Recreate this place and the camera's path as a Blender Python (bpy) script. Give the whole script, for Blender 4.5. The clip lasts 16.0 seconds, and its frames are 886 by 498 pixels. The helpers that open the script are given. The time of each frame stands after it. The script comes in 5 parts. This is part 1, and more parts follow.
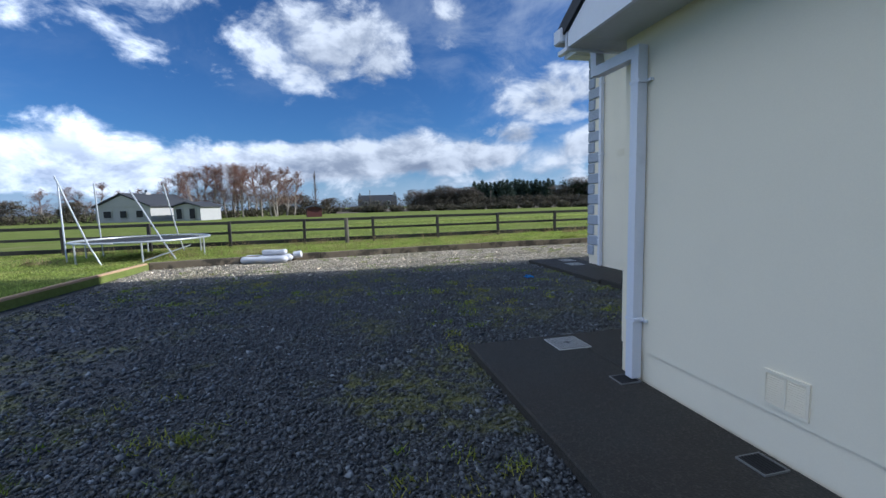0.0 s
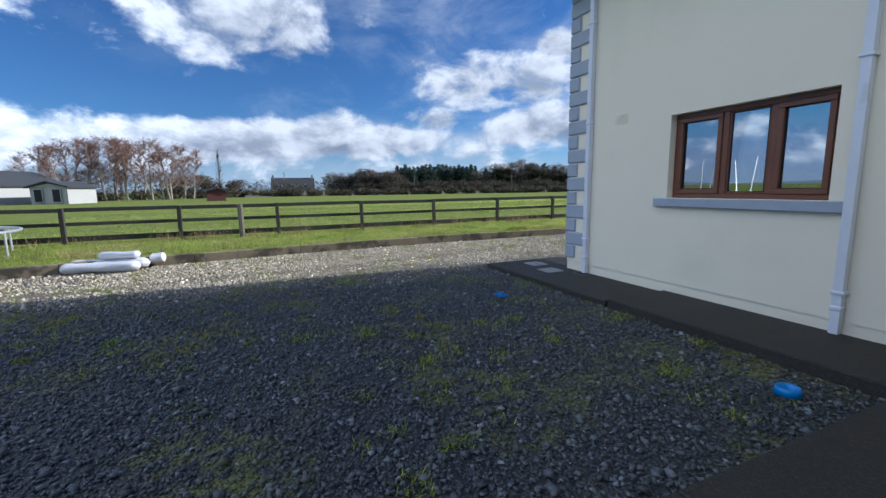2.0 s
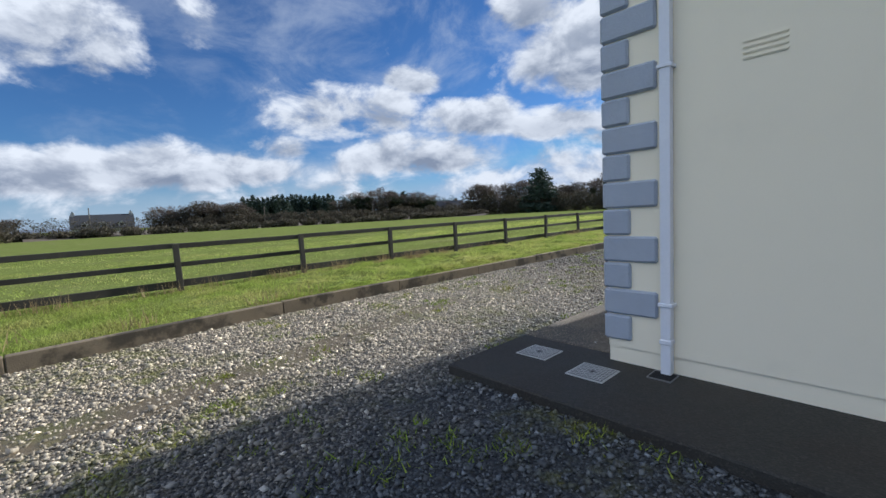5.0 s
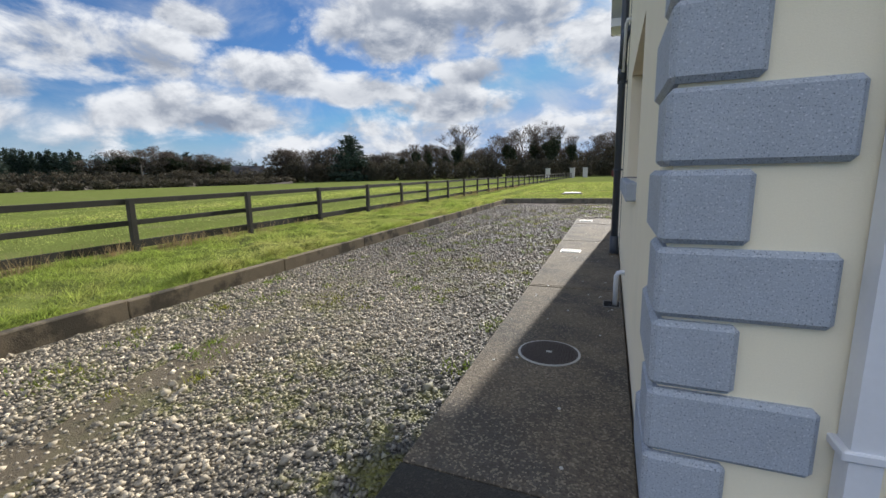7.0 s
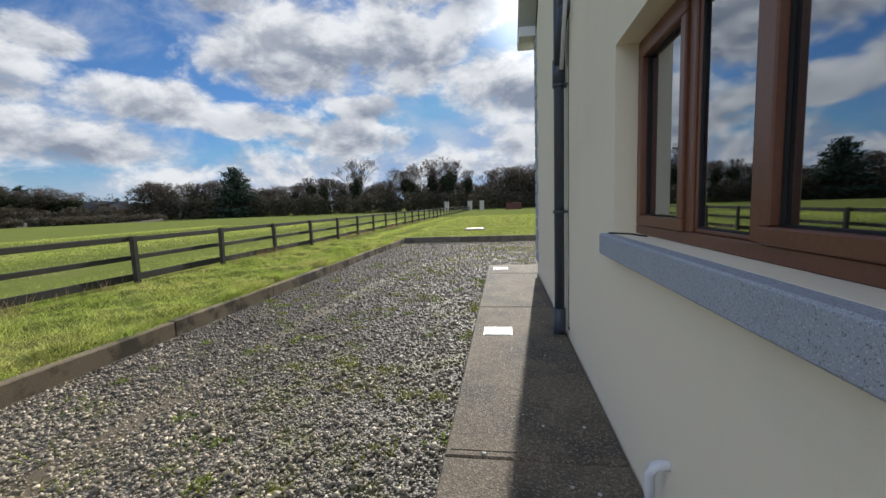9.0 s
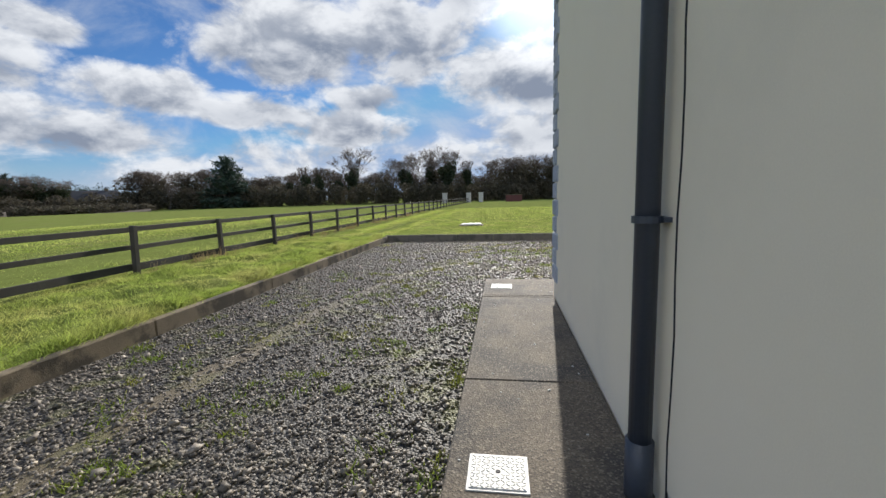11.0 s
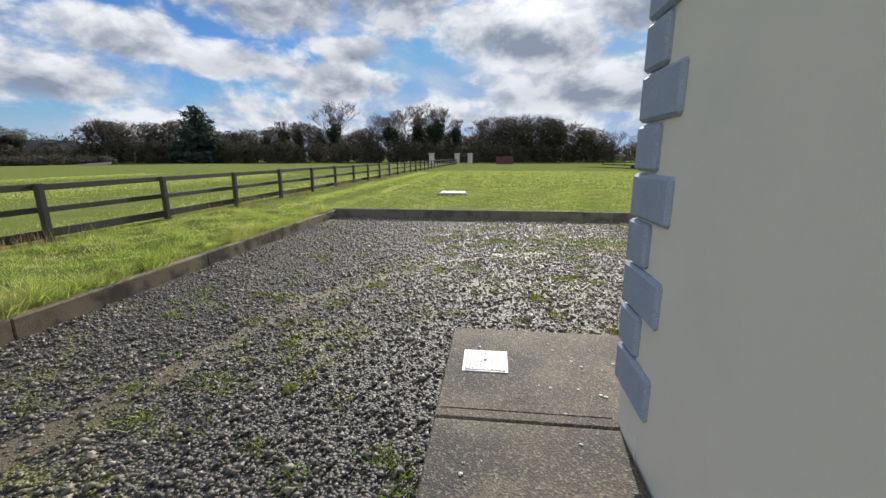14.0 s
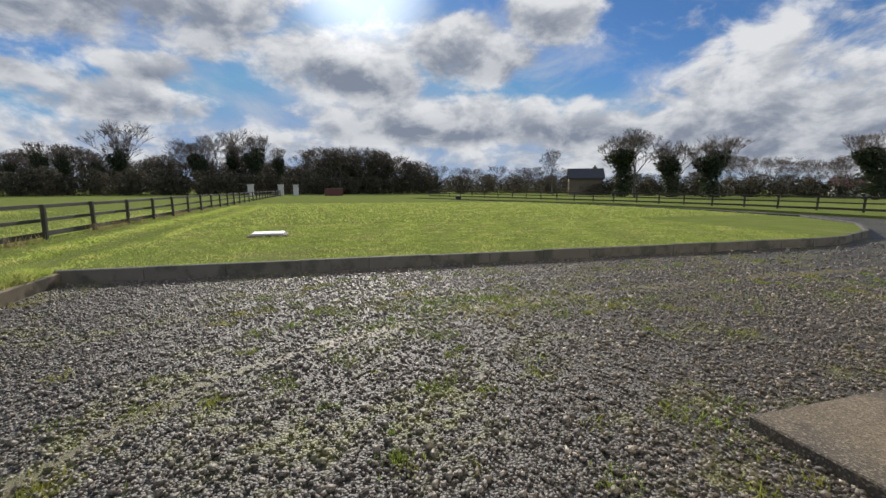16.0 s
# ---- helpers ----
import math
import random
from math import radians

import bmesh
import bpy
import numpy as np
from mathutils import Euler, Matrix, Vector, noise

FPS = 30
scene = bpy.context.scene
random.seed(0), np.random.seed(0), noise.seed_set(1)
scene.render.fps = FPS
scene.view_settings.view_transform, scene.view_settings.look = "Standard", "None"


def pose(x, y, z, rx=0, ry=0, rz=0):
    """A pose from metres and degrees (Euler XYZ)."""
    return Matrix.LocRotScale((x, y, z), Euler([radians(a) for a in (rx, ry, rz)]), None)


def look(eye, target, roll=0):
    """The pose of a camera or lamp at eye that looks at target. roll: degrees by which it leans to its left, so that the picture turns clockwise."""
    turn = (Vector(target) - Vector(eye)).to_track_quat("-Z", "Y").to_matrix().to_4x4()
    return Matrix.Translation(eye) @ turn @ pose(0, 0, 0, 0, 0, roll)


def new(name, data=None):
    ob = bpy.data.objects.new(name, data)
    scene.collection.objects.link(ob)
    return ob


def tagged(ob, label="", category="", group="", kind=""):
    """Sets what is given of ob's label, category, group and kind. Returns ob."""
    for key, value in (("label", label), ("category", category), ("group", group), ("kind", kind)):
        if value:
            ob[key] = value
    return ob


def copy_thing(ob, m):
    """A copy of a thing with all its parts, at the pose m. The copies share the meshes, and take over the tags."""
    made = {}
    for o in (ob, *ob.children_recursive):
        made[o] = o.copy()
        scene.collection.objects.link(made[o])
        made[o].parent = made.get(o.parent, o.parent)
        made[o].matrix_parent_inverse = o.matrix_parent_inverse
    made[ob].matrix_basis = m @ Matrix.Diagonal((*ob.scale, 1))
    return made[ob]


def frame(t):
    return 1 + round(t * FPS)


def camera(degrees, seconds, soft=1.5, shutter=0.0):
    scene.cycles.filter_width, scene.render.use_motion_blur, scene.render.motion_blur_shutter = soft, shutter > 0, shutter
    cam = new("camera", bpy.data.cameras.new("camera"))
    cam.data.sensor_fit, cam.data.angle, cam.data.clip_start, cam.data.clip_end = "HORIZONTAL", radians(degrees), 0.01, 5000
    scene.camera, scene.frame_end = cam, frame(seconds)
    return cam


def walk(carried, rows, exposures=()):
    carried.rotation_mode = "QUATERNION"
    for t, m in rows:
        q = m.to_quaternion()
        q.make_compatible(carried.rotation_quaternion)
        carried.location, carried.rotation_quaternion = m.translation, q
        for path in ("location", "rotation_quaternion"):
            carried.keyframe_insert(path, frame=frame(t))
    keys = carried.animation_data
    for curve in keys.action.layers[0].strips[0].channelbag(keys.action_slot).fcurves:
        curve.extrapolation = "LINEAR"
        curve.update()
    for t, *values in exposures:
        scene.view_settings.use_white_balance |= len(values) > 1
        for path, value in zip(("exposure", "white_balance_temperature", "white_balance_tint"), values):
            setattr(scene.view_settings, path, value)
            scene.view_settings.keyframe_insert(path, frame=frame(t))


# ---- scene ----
cam = camera(93.3, 16.0)
PATH = [
    (0, (8.453, -5.344, 1.413), (6.515, -4.898, 1.202), -1.6),
    (0.5, (7.784, -5.229, 1.414), (5.894, -4.628, 1.156), -1.7),
    (1, (7.037, -5.095, 1.408), (5.163, -4.441, 1.162), -1.3),
    (1.5, (6.367, -4.992, 1.43), (4.53, -4.247, 1.167), -1.6),
    (2, (5.691, -4.825, 1.406), (3.877, -4.033, 1.117), -0.8),
    (2.5, (5.0, -4.632, 1.39), (3.263, -3.688, 1.09), -0.0),
    (3, (4.299, -4.388, 1.399), (2.603, -3.373, 1.097), -1.1),
    (3.2, (4.047, -4.322, 1.397), (2.359, -3.291, 1.1), -1.3),
    (3.5, (3.637, -4.163, 1.417), (1.961, -3.111, 1.125), -1.5),
    (3.7, (3.416, -4.068, 1.422), (1.757, -2.982, 1.158), -1.3),
    (5.8, (0.76, -2.776, 1.349), (-0.493, -1.231, 1.14), -2.4),
    (6, (0.6, -2.529, 1.36), (-0.582, -0.931, 1.137), -1.7),
    (6.5, (0.188, -1.989, 1.334), (-0.783, -0.262, 1.054), -1.4),
    (7, (-0.165, -1.397, 1.322), (-0.899, 0.43, 0.971), -1.3),
    (7.5, (-0.367, -0.688, 1.335), (-0.981, 1.199, 1.092), -1.6),
    (8, (-0.504, -0.084, 1.423), (-0.884, 1.874, 1.272), -1.7),
    (8.5, (-0.538, 0.588, 1.431), (-0.892, 2.55, 1.279), -3.4),
    (9, (-0.662, 1.194, 1.447), (-0.953, 3.162, 1.237), -1.9),
    (9.5, (-0.666, 1.837, 1.44), (-0.868, 3.807, 1.162), -2.1),
    (10, (-0.676, 2.593, 1.469), (-0.962, 4.558, 1.232), -1.8),
    (10.2, (-0.713, 2.875, 1.466), (-0.978, 4.847, 1.257), -1.5),
    (12.3, (-0.705, 5.237, 1.446), (-1.038, 7.169, 1.051), -1.7),
    (12.5, (-0.717, 5.526, 1.427), (-1.017, 7.461, 1.018), -1.7),
    (13, (-0.699, 6.265, 1.443), (-1.03, 8.205, 1.087), -1.4),
    (13.5, (-0.723, 6.968, 1.444), (-1.143, 8.884, 1.053), 0.1),
    (14, (-0.728, 7.628, 1.453), (-0.957, 9.567, 1.022), 0.0),
    (14.5, (-0.68, 8.314, 1.461), (-0.812, 10.274, 1.085), -1.2),
    (15, (-0.674, 8.91, 1.509), (-0.544, 10.885, 1.22), -1.1),
    (15.5, (-0.69, 9.42, 1.485), (-0.35, 11.373, 1.213), -0.7),
    (16, (-0.6, 9.91, 1.485), (-0.057, 11.813, 1.197), 0.1),
]
walk(cam, [(t, look(eye, target, roll)) for t, eye, target, roll in PATH], ((0, 0.2, 5350, 10), (3.5, 0.4, 5550, 10), (6, 0.15, 5950, 10), (7.5, 0.35, 6250, 10), (9.5, 0.2, 6200, 10), (12, 0.3, 6150, 10), (14.5, 0.3, 6200, 10), (16, 0.05, 6300, 10)))

# ---------------------------------------------------------------- light
SUN_AZ, SUN_EL = radians(5.5), radians(25)
sun_dir = Vector((math.sin(SUN_AZ) * math.cos(SUN_EL), math.cos(SUN_AZ) * math.cos(SUN_EL), math.sin(SUN_EL)))
sun = new("sun", bpy.data.lights.new("sun", "SUN"))
sun.data.energy, sun.data.angle, sun.data.color = 5.0, radians(0.55), (1.0, 0.92, 0.80)
sun.rotation_euler = sun_dir.to_track_quat("Z", "Y").to_euler()
sun.location = (0, 0, 30)


class Nodes:
    """A small builder for node trees."""

    def __init__(self, tree):
        self.tree = tree

    def add(self, kind, inputs=None, **attrs):
        n = self.tree.nodes.new(kind)
        for k, v in attrs.items():
            setattr(n, k, v)
        for k, v in (inputs or {}).items():
            if isinstance(v, bpy.types.NodeSocket):
                self.tree.links.new(v, n.inputs[k])
            else:
                n.inputs[k].default_value = v
        return n

    def math(self, op, a, b=0.0, clamp=False):
        return self.add("ShaderNodeMath", {0: a, 1: b}, operation=op, use_clamp=clamp).outputs[0]

    def smooth(self, v, lo, hi, a=0.0, b=1.0):
        return self.add("ShaderNodeMapRange", {"Value": v, "From Min": lo, "From Max": hi, "To Min": a, "To Max": b},
                        interpolation_type="SMOOTHSTEP").outputs[0]

    def mix(self, f, a, b):
        n = self.add("ShaderNodeMix", {0: f, 6: a, 7: b}, data_type="RGBA")
        return n.outputs[2]

    def noise(self, vec, scale, detail=4.0, rough=0.55, distort=0.0):
        return self.add("ShaderNodeTexNoise", {"Vector": vec, "Scale": scale, "Detail": detail, "Roughness": rough,
                                               "Distortion": distort}).outputs["Fac"]


def sky_point(az, el):
    a, e = radians(az), radians(el)
    return (math.sin(a) * math.cos(e), math.cos(a) * math.cos(e), math.sin(e))


def build_world():
    w = bpy.data.worlds.new("sky")
    scene.world = w
    w.use_nodes = True
    t = Nodes(w.node_tree)
    w.node_tree.nodes.clear()
    sky = t.add("ShaderNodeTexSky", sky_type="NISHITA", sun_disc=False, sun_elevation=SUN_EL, sun_rotation=SUN_AZ,
                air_density=1.0, dust_density=0.15, ozone_density=2.5)
    d = t.add("ShaderNodeTexCoord").outputs["Generated"]
    sep = t.add("ShaderNodeSeparateXYZ", {0: d})
    z = sep.outputs["Z"]
    y = sep.outputs["Y"]
    deg = 180 / math.pi
    az = t.math("MULTIPLY", t.math("ARCTAN2", sep.outputs["X"], y), deg)
    el = t.math("MULTIPLY", t.math("ARCSINE", z), deg)
    flat = t.add("ShaderNodeVectorMath", {0: d, 1: (1.0, 1.0, 1.7)}, operation="MULTIPLY").outputs[0]
    up = t.add("ShaderNodeVectorMath", {0: flat, 1: (0.004, 0.02, 0.05)}, operation="ADD").outputs[0]
    n1 = t.noise(flat, 9.0, 9, 0.58, 0.25)
    n2 = t.noise(up, 9.0, 6, 0.58, 0.25)
    # cumulus heaps: azimuth, elevation, half width, half height, weight
    west = [(-90, 19.5, 11.5, 5.2, 1), (-60, 13.6, 11, 4.2, 1), (-67.5, 9.2, 4, 1.6, .9), (-49.3, 16.8, 3.4, 1.5, .8), (-118, 6, 14, 4, .7), (-79, 7, 13, 2.8, .9),
            (-96, 6, 12, 2.6, .8), (-50, 8.2, 11, 2.8, .9), (-76, 22.5, 3, 3, .5)]
    south = [(-27, 18.8, 12, 5.8, 1), (-35, 23.5, 6, 3, .8), (-31, 11, 8, 2.2, .9), (-43, 12, 8, 2.6, .9), (-20, 9.3, 8, 2.2, .9), (-14, 20, 12, 5.5, .9), (0, 15.5, 8, 4.5, .9),
             (-17.8, 12.6, 5, 2.0, .8), (-50.8, 17.2, 4, 1.5, .7)]
    noon = [(7, 14, 7.5, 4.8, 1.1), (20, 17, 10, 4.6, 1), (29, 20, 7, 4, .9), (-8, 27, 16, 6, .9), (16, 9, 18, 3.2, .9), (56, 9, 17, 10, 1), (36, 8, 10, 3, .8)]
    field, height = -0.62, 0.0
    for a, e, ra, re, wt in west + south + noon:
        u = t.math("DIVIDE", t.math("SUBTRACT", az, a), ra)
        v = t.math("DIVIDE", t.math("SUBTRACT", el, e), re)
        g = t.math("SUBTRACT", 1.0, t.math("ADD", t.math("MULTIPLY", u, u), t.math("MULTIPLY", v, v)))
        field = t.math("MAXIMUM", field, t.math("SUBTRACT", t.math("MULTIPLY", t.math("MAXIMUM", g, -1.0), 0.62 * wt), 0.1))
        height = t.math("ADD", height, t.math("MULTIPLY", t.math("MAXIMUM", g, 0.0), v))
    # low bank along the horizon, more cloud to the south
    bank = t.math("MULTIPLY", t.smooth(z, 0.01, 0.05), t.smooth(z, 0.16, 0.10))
    field = t.math("ADD", field, t.math("MULTIPLY", bank, 0.42))
    field = t.math("ADD", field, t.smooth(y, 0.4, 0.97, 0.0, 0.22))
    # unseen cloud overhead and to the north, added to brighten ground and walls
    field = t.math("ADD", field, t.smooth(z, 0.46, 0.70, 0.0, 0.12))
    field = t.math("ADD", field, t.math("MULTIPLY", t.smooth(y, 0.0, -0.4), t.smooth(z, 0.15, 0.45, 0.0, 0.75)))
    cover = t.math("ADD", field, t.math("MULTIPLY", t.math("SUBTRACT", n1, 0.5), 2.1))
    alpha = t.smooth(cover, -0.10, 0.42)
    thick = t.smooth(cover, 0.15, 0.85)
    lit = t.math("ADD", t.smooth(t.math("SUBTRACT", n1, n2), -0.2, 0.2, 0.0, 0.8), t.math("MULTIPLY", height, 0.6))
    lit = t.math("ADD", lit, 0.26)
    # clouds before the sun are dark in their thick parts
    lit = t.math("SUBTRACT", lit, t.math("MULTIPLY", thick, t.smooth(y, 0.2, 0.95, 0.10, 0.26)), True)
    cloud = t.mix(lit, (0.22, 0.25, 0.31, 1), (0.72, 0.72, 0.72, 1))
    # clouds opposite the sun made brighter, added to light the shaded walls
    gain = t.smooth(y, 0.05, -0.7, 1.0, 1.9)
    cloud = t.add("ShaderNodeVectorMath", {0: cloud, 3: gain}, operation="SCALE").outputs[0]
    hazy = t.smooth(z, 0.0, 0.11, 0.7, 0.0)
    blue = t.add("ShaderNodeVectorMath", {0: sky.outputs[0], 1: (0.036, 0.053, 0.074)}, operation="MULTIPLY").outputs[0]
    blue = t.add("ShaderNodeVectorMath", {0: blue, 1: (0.24, 0.36, 0.56)}, operation="MINIMUM").outputs[0]
    blue = t.mix(hazy, blue, (0.38, 0.46, 0.57, 1))
    veil = t.math("MULTIPLY", t.smooth(t.noise(flat, 4.0, 8, 0.62, 0.5), 0.42, 0.75), t.smooth(y, -0.3, 0.9, 0.1, 0.75))
    blue = t.mix(veil, blue, (0.50, 0.53, 0.58, 1))
    colour = t.mix(alpha, blue, cloud)
    # bright air round the sun
    near_sun = t.add("ShaderNodeVectorMath", {0: d, 1: tuple(sun_dir)}, operation="DOT_PRODUCT").outputs["Value"]
    halo = t.math("POWER", t.smooth(near_sun, math.cos(radians(11)), 1.0), 1.6)
    colour = t.add("ShaderNodeVectorMath", {0: colour, 1: t.mix(halo, (0, 0, 0, 1), (0.7, 0.69, 0.66, 1))}, operation="ADD").outputs[0]
    bg = t.add("ShaderNodeBackground", {"Color": colour, "Strength": 1.0})
    out = t.add("ShaderNodeOutputWorld", {"Surface": bg.outputs[0]})


build_world()

# ---------------------------------------------------------------- materials


def material(name, colour, rough=0.8, var=0.12, scale=3.0, grain=60.0, bump=0.2, bump_scale=80.0, second=None, mask=(0.5, 0.62), mask_scale=1.2,
             metal=0.0, island=0.0, objrand=0.0, spec=0.5, depth=0.01):
    m = bpy.data.materials.new(name)
    m.use_nodes = True
    t = Nodes(m.node_tree)
    b = m.node_tree.nodes["Principled BSDF"]
    co = t.add("ShaderNodeTexCoord").outputs["Object"]
    if name.startswith("far"):
        co = t.add("ShaderNodeNewGeometry").outputs["Position"]
    big, small = t.noise(co, scale, 5, 0.6), t.noise(co, grain, 3, 0.6)
    v = t.math("ADD", t.math("MULTIPLY", t.math("SUBTRACT", big, 0.5), 2.2 * var), t.math("MULTIPLY", t.math("SUBTRACT", small, 0.5), 2.2 * var))
    if island:
        r = t.add("ShaderNodeNewGeometry").outputs["Random Per Island"]
        v = t.math("ADD", v, t.math("MULTIPLY", t.math("SUBTRACT", r, 0.5), 2 * island))
    if objrand:
        r = t.add("ShaderNodeObjectInfo").outputs["Random"]
        v = t.math("ADD", v, t.math("MULTIPLY", t.math("SUBTRACT", r, 0.5), 2 * objrand))
    v = t.math("ADD", v, 1.0)
    base = t.add("ShaderNodeVectorMath", {0: colour[:3], 3: v}, operation="SCALE").outputs[0]
    if second:
        f = t.smooth(t.noise(co, mask_scale, 6, 0.62), mask[0], mask[1])
        two = t.add("ShaderNodeVectorMath", {0: second[:3], 3: v}, operation="SCALE").outputs[0]
        base = t.mix(f, base, two)
    m.node_tree.links.new(base, b.inputs["Base Color"])
    b.inputs["Roughness"].default_value = rough
    b.inputs["Metallic"].default_value = metal
    b.inputs["Specular IOR Level"].default_value = spec
    if bump:
        h = t.add("ShaderNodeBump", {"Strength": bump, "Distance": depth, "Height": t.noise(co, bump_scale, 4, 0.6)})
        m.node_tree.links.new(h.outputs[0], b.inputs["Normal"])
    return m


def granite():
    m = material("granite", (0.36, 0.40, 0.47), 0.75, 0.12, 6, 90, 0.35, 140, depth=0.004)
    t = Nodes(m.node_tree)
    b = m.node_tree.nodes["Principled BSDF"]
    co = t.add("ShaderNodeTexCoord").outputs["Object"]
    old = b.inputs["Base Color"].links[0].from_socket
    f = t.smooth(t.noise(co, 200, 2, 0.5), 0.60, 0.67)
    g = t.smooth(t.noise(co, 170, 2, 0.5), 0.58, 0.70)
    c = t.mix(f, old, (0.14, 0.155, 0.18, 1))
    c = t.mix(g, c, (0.55, 0.58, 0.64, 1))
    m.node_tree.links.new(c, b.inputs["Base Color"])
    return m


def glass():
    m = bpy.data.materials.new("window_glass")
    m.use_nodes = True
    t = Nodes(m.node_tree)
    m.node_tree.nodes.remove(m.node_tree.nodes["Principled BSDF"])
    fres = t.add("ShaderNodeFresnel", {"IOR": 1.9}).outputs[0]
    clear = t.add("ShaderNodeBsdfTransparent", {"Color": (0.55, 0.6, 0.6, 1)})
    gloss = t.add("ShaderNodeBsdfGlossy", {"Color": (0.92, 0.96, 1.0, 1), "Roughness": 0.015})
    f = t.math("ADD", t.math("MULTIPLY", fres, 0.9), 0.30, True)
    mx = t.add("ShaderNodeMixShader", {0: f, 1: clear.outputs[0], 2: gloss.outputs[0]})
    m.node_tree.links.new(mx.outputs[0], m.node_tree.nodes["Material Output"].inputs[0])
    return m


def leafy(name, colour, second, trans=0.35, rough=0.6, island=0.45, scale=1.5):
    m = material(name, colour, rough, 0.25, scale, 25, 0, second=second, mask=(0.4, 0.65), mask_scale=0.8, island=island, spec=0.25)
    if trans:
        t = Nodes(m.node_tree)
        b = m.node_tree.nodes["Principled BSDF"]
        src = b.inputs["Base Color"].links[0].from_socket
        tr = t.add("ShaderNodeBsdfTranslucent", {"Color": src})
        mx = t.add("ShaderNodeMixShader", {0: trans, 1: b.outputs[0], 2: tr.outputs[0]})
        m.node_tree.links.new(mx.outputs[0], m.node_tree.nodes["Material Output"].inputs[0])
    return m


RENDER = material("cream_render", (0.86, 0.79, 0.625), 0.9, 0.035, 0.9, 150, 0.25, 220, second=(0.80, 0.74, 0.59), mask=(0.52, 0.75), mask_scale=0.7, depth=0.003)
GRANITE = granite()
SILL = GRANITE
CONCRETE = material("path_concrete", (0.15, 0.122, 0.088), 0.85, 0.42, 2.2, 75, 0.5, 160, second=(0.075, 0.068, 0.058), mask=(0.42, 0.62), mask_scale=1.3, depth=0.004)
# darker path concrete for the back slabs: house shade painted in, with damp
DAMPSHADE = material("shaded_damp_concrete", (0.040, 0.036, 0.031), 0.7, 0.3, 1.6, 110, 0.5, 160, spec=0.25, second=(0.04, 0.04, 0.036), mask=(0.42, 0.62), mask_scale=1.1, depth=0.004)


def aggregate(m, pale, dark):
    """Exposed grit in worn concrete."""
    t = Nodes(m.node_tree)
    b = m.node_tree.nodes["Principled BSDF"]
    co = t.add("ShaderNodeTexCoord").outputs["Object"]
    c = b.inputs["Base Color"].links[0].from_socket
    cells = t.add("ShaderNodeTexVoronoi", {"Vector": co, "Scale": 95.0, "Randomness": 1.0})
    tone = t.add("ShaderNodeSeparateXYZ", {0: cells.outputs["Color"]}).outputs["X"]
    c = t.mix(t.math("MULTIPLY", t.smooth(tone, 0.72, 0.95), 0.6), c, pale)
    c = t.mix(t.math("MULTIPLY", t.smooth(tone, 0.35, 0.1), 0.6), c, dark)
    wide = t.add("ShaderNodeTexVoronoi", {"Vector": co, "Scale": 9.0, "Randomness": 1.0}).outputs["Distance"]
    c = t.mix(t.math("MULTIPLY", t.smooth(wide, 0.10, 0.05), t.smooth(t.noise(co, 3.0, 3), 0.45, 0.6)), c, pale)
    m.node_tree.links.new(c, b.inputs["Base Color"])
    h = t.add("ShaderNodeBump", {"Strength": 0.8, "Distance": 0.004, "Height": cells.outputs["Distance"]})
    m.node_tree.links.new(h.outputs[0], b.inputs["Normal"])


aggregate(CONCRETE, (0.33, 0.28, 0.21, 1), (0.06, 0.05, 0.04, 1))
aggregate(DAMPSHADE, (0.075, 0.068, 0.058, 1), (0.03, 0.03, 0.027, 1))
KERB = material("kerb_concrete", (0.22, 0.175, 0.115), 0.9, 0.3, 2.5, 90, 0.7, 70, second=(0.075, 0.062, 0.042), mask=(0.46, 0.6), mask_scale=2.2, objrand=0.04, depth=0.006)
# kerb concrete with the shade of its sunless face painted in
KERBSHADE = material("shaded_kerb_concrete", (0.12, 0.11, 0.095), 0.9, 0.25, 2.5, 90, 0.5, 90, second=(0.06, 0.06, 0.05), mask=(0.46, 0.6), mask_scale=2.2, objrand=0.04, depth=0.006)


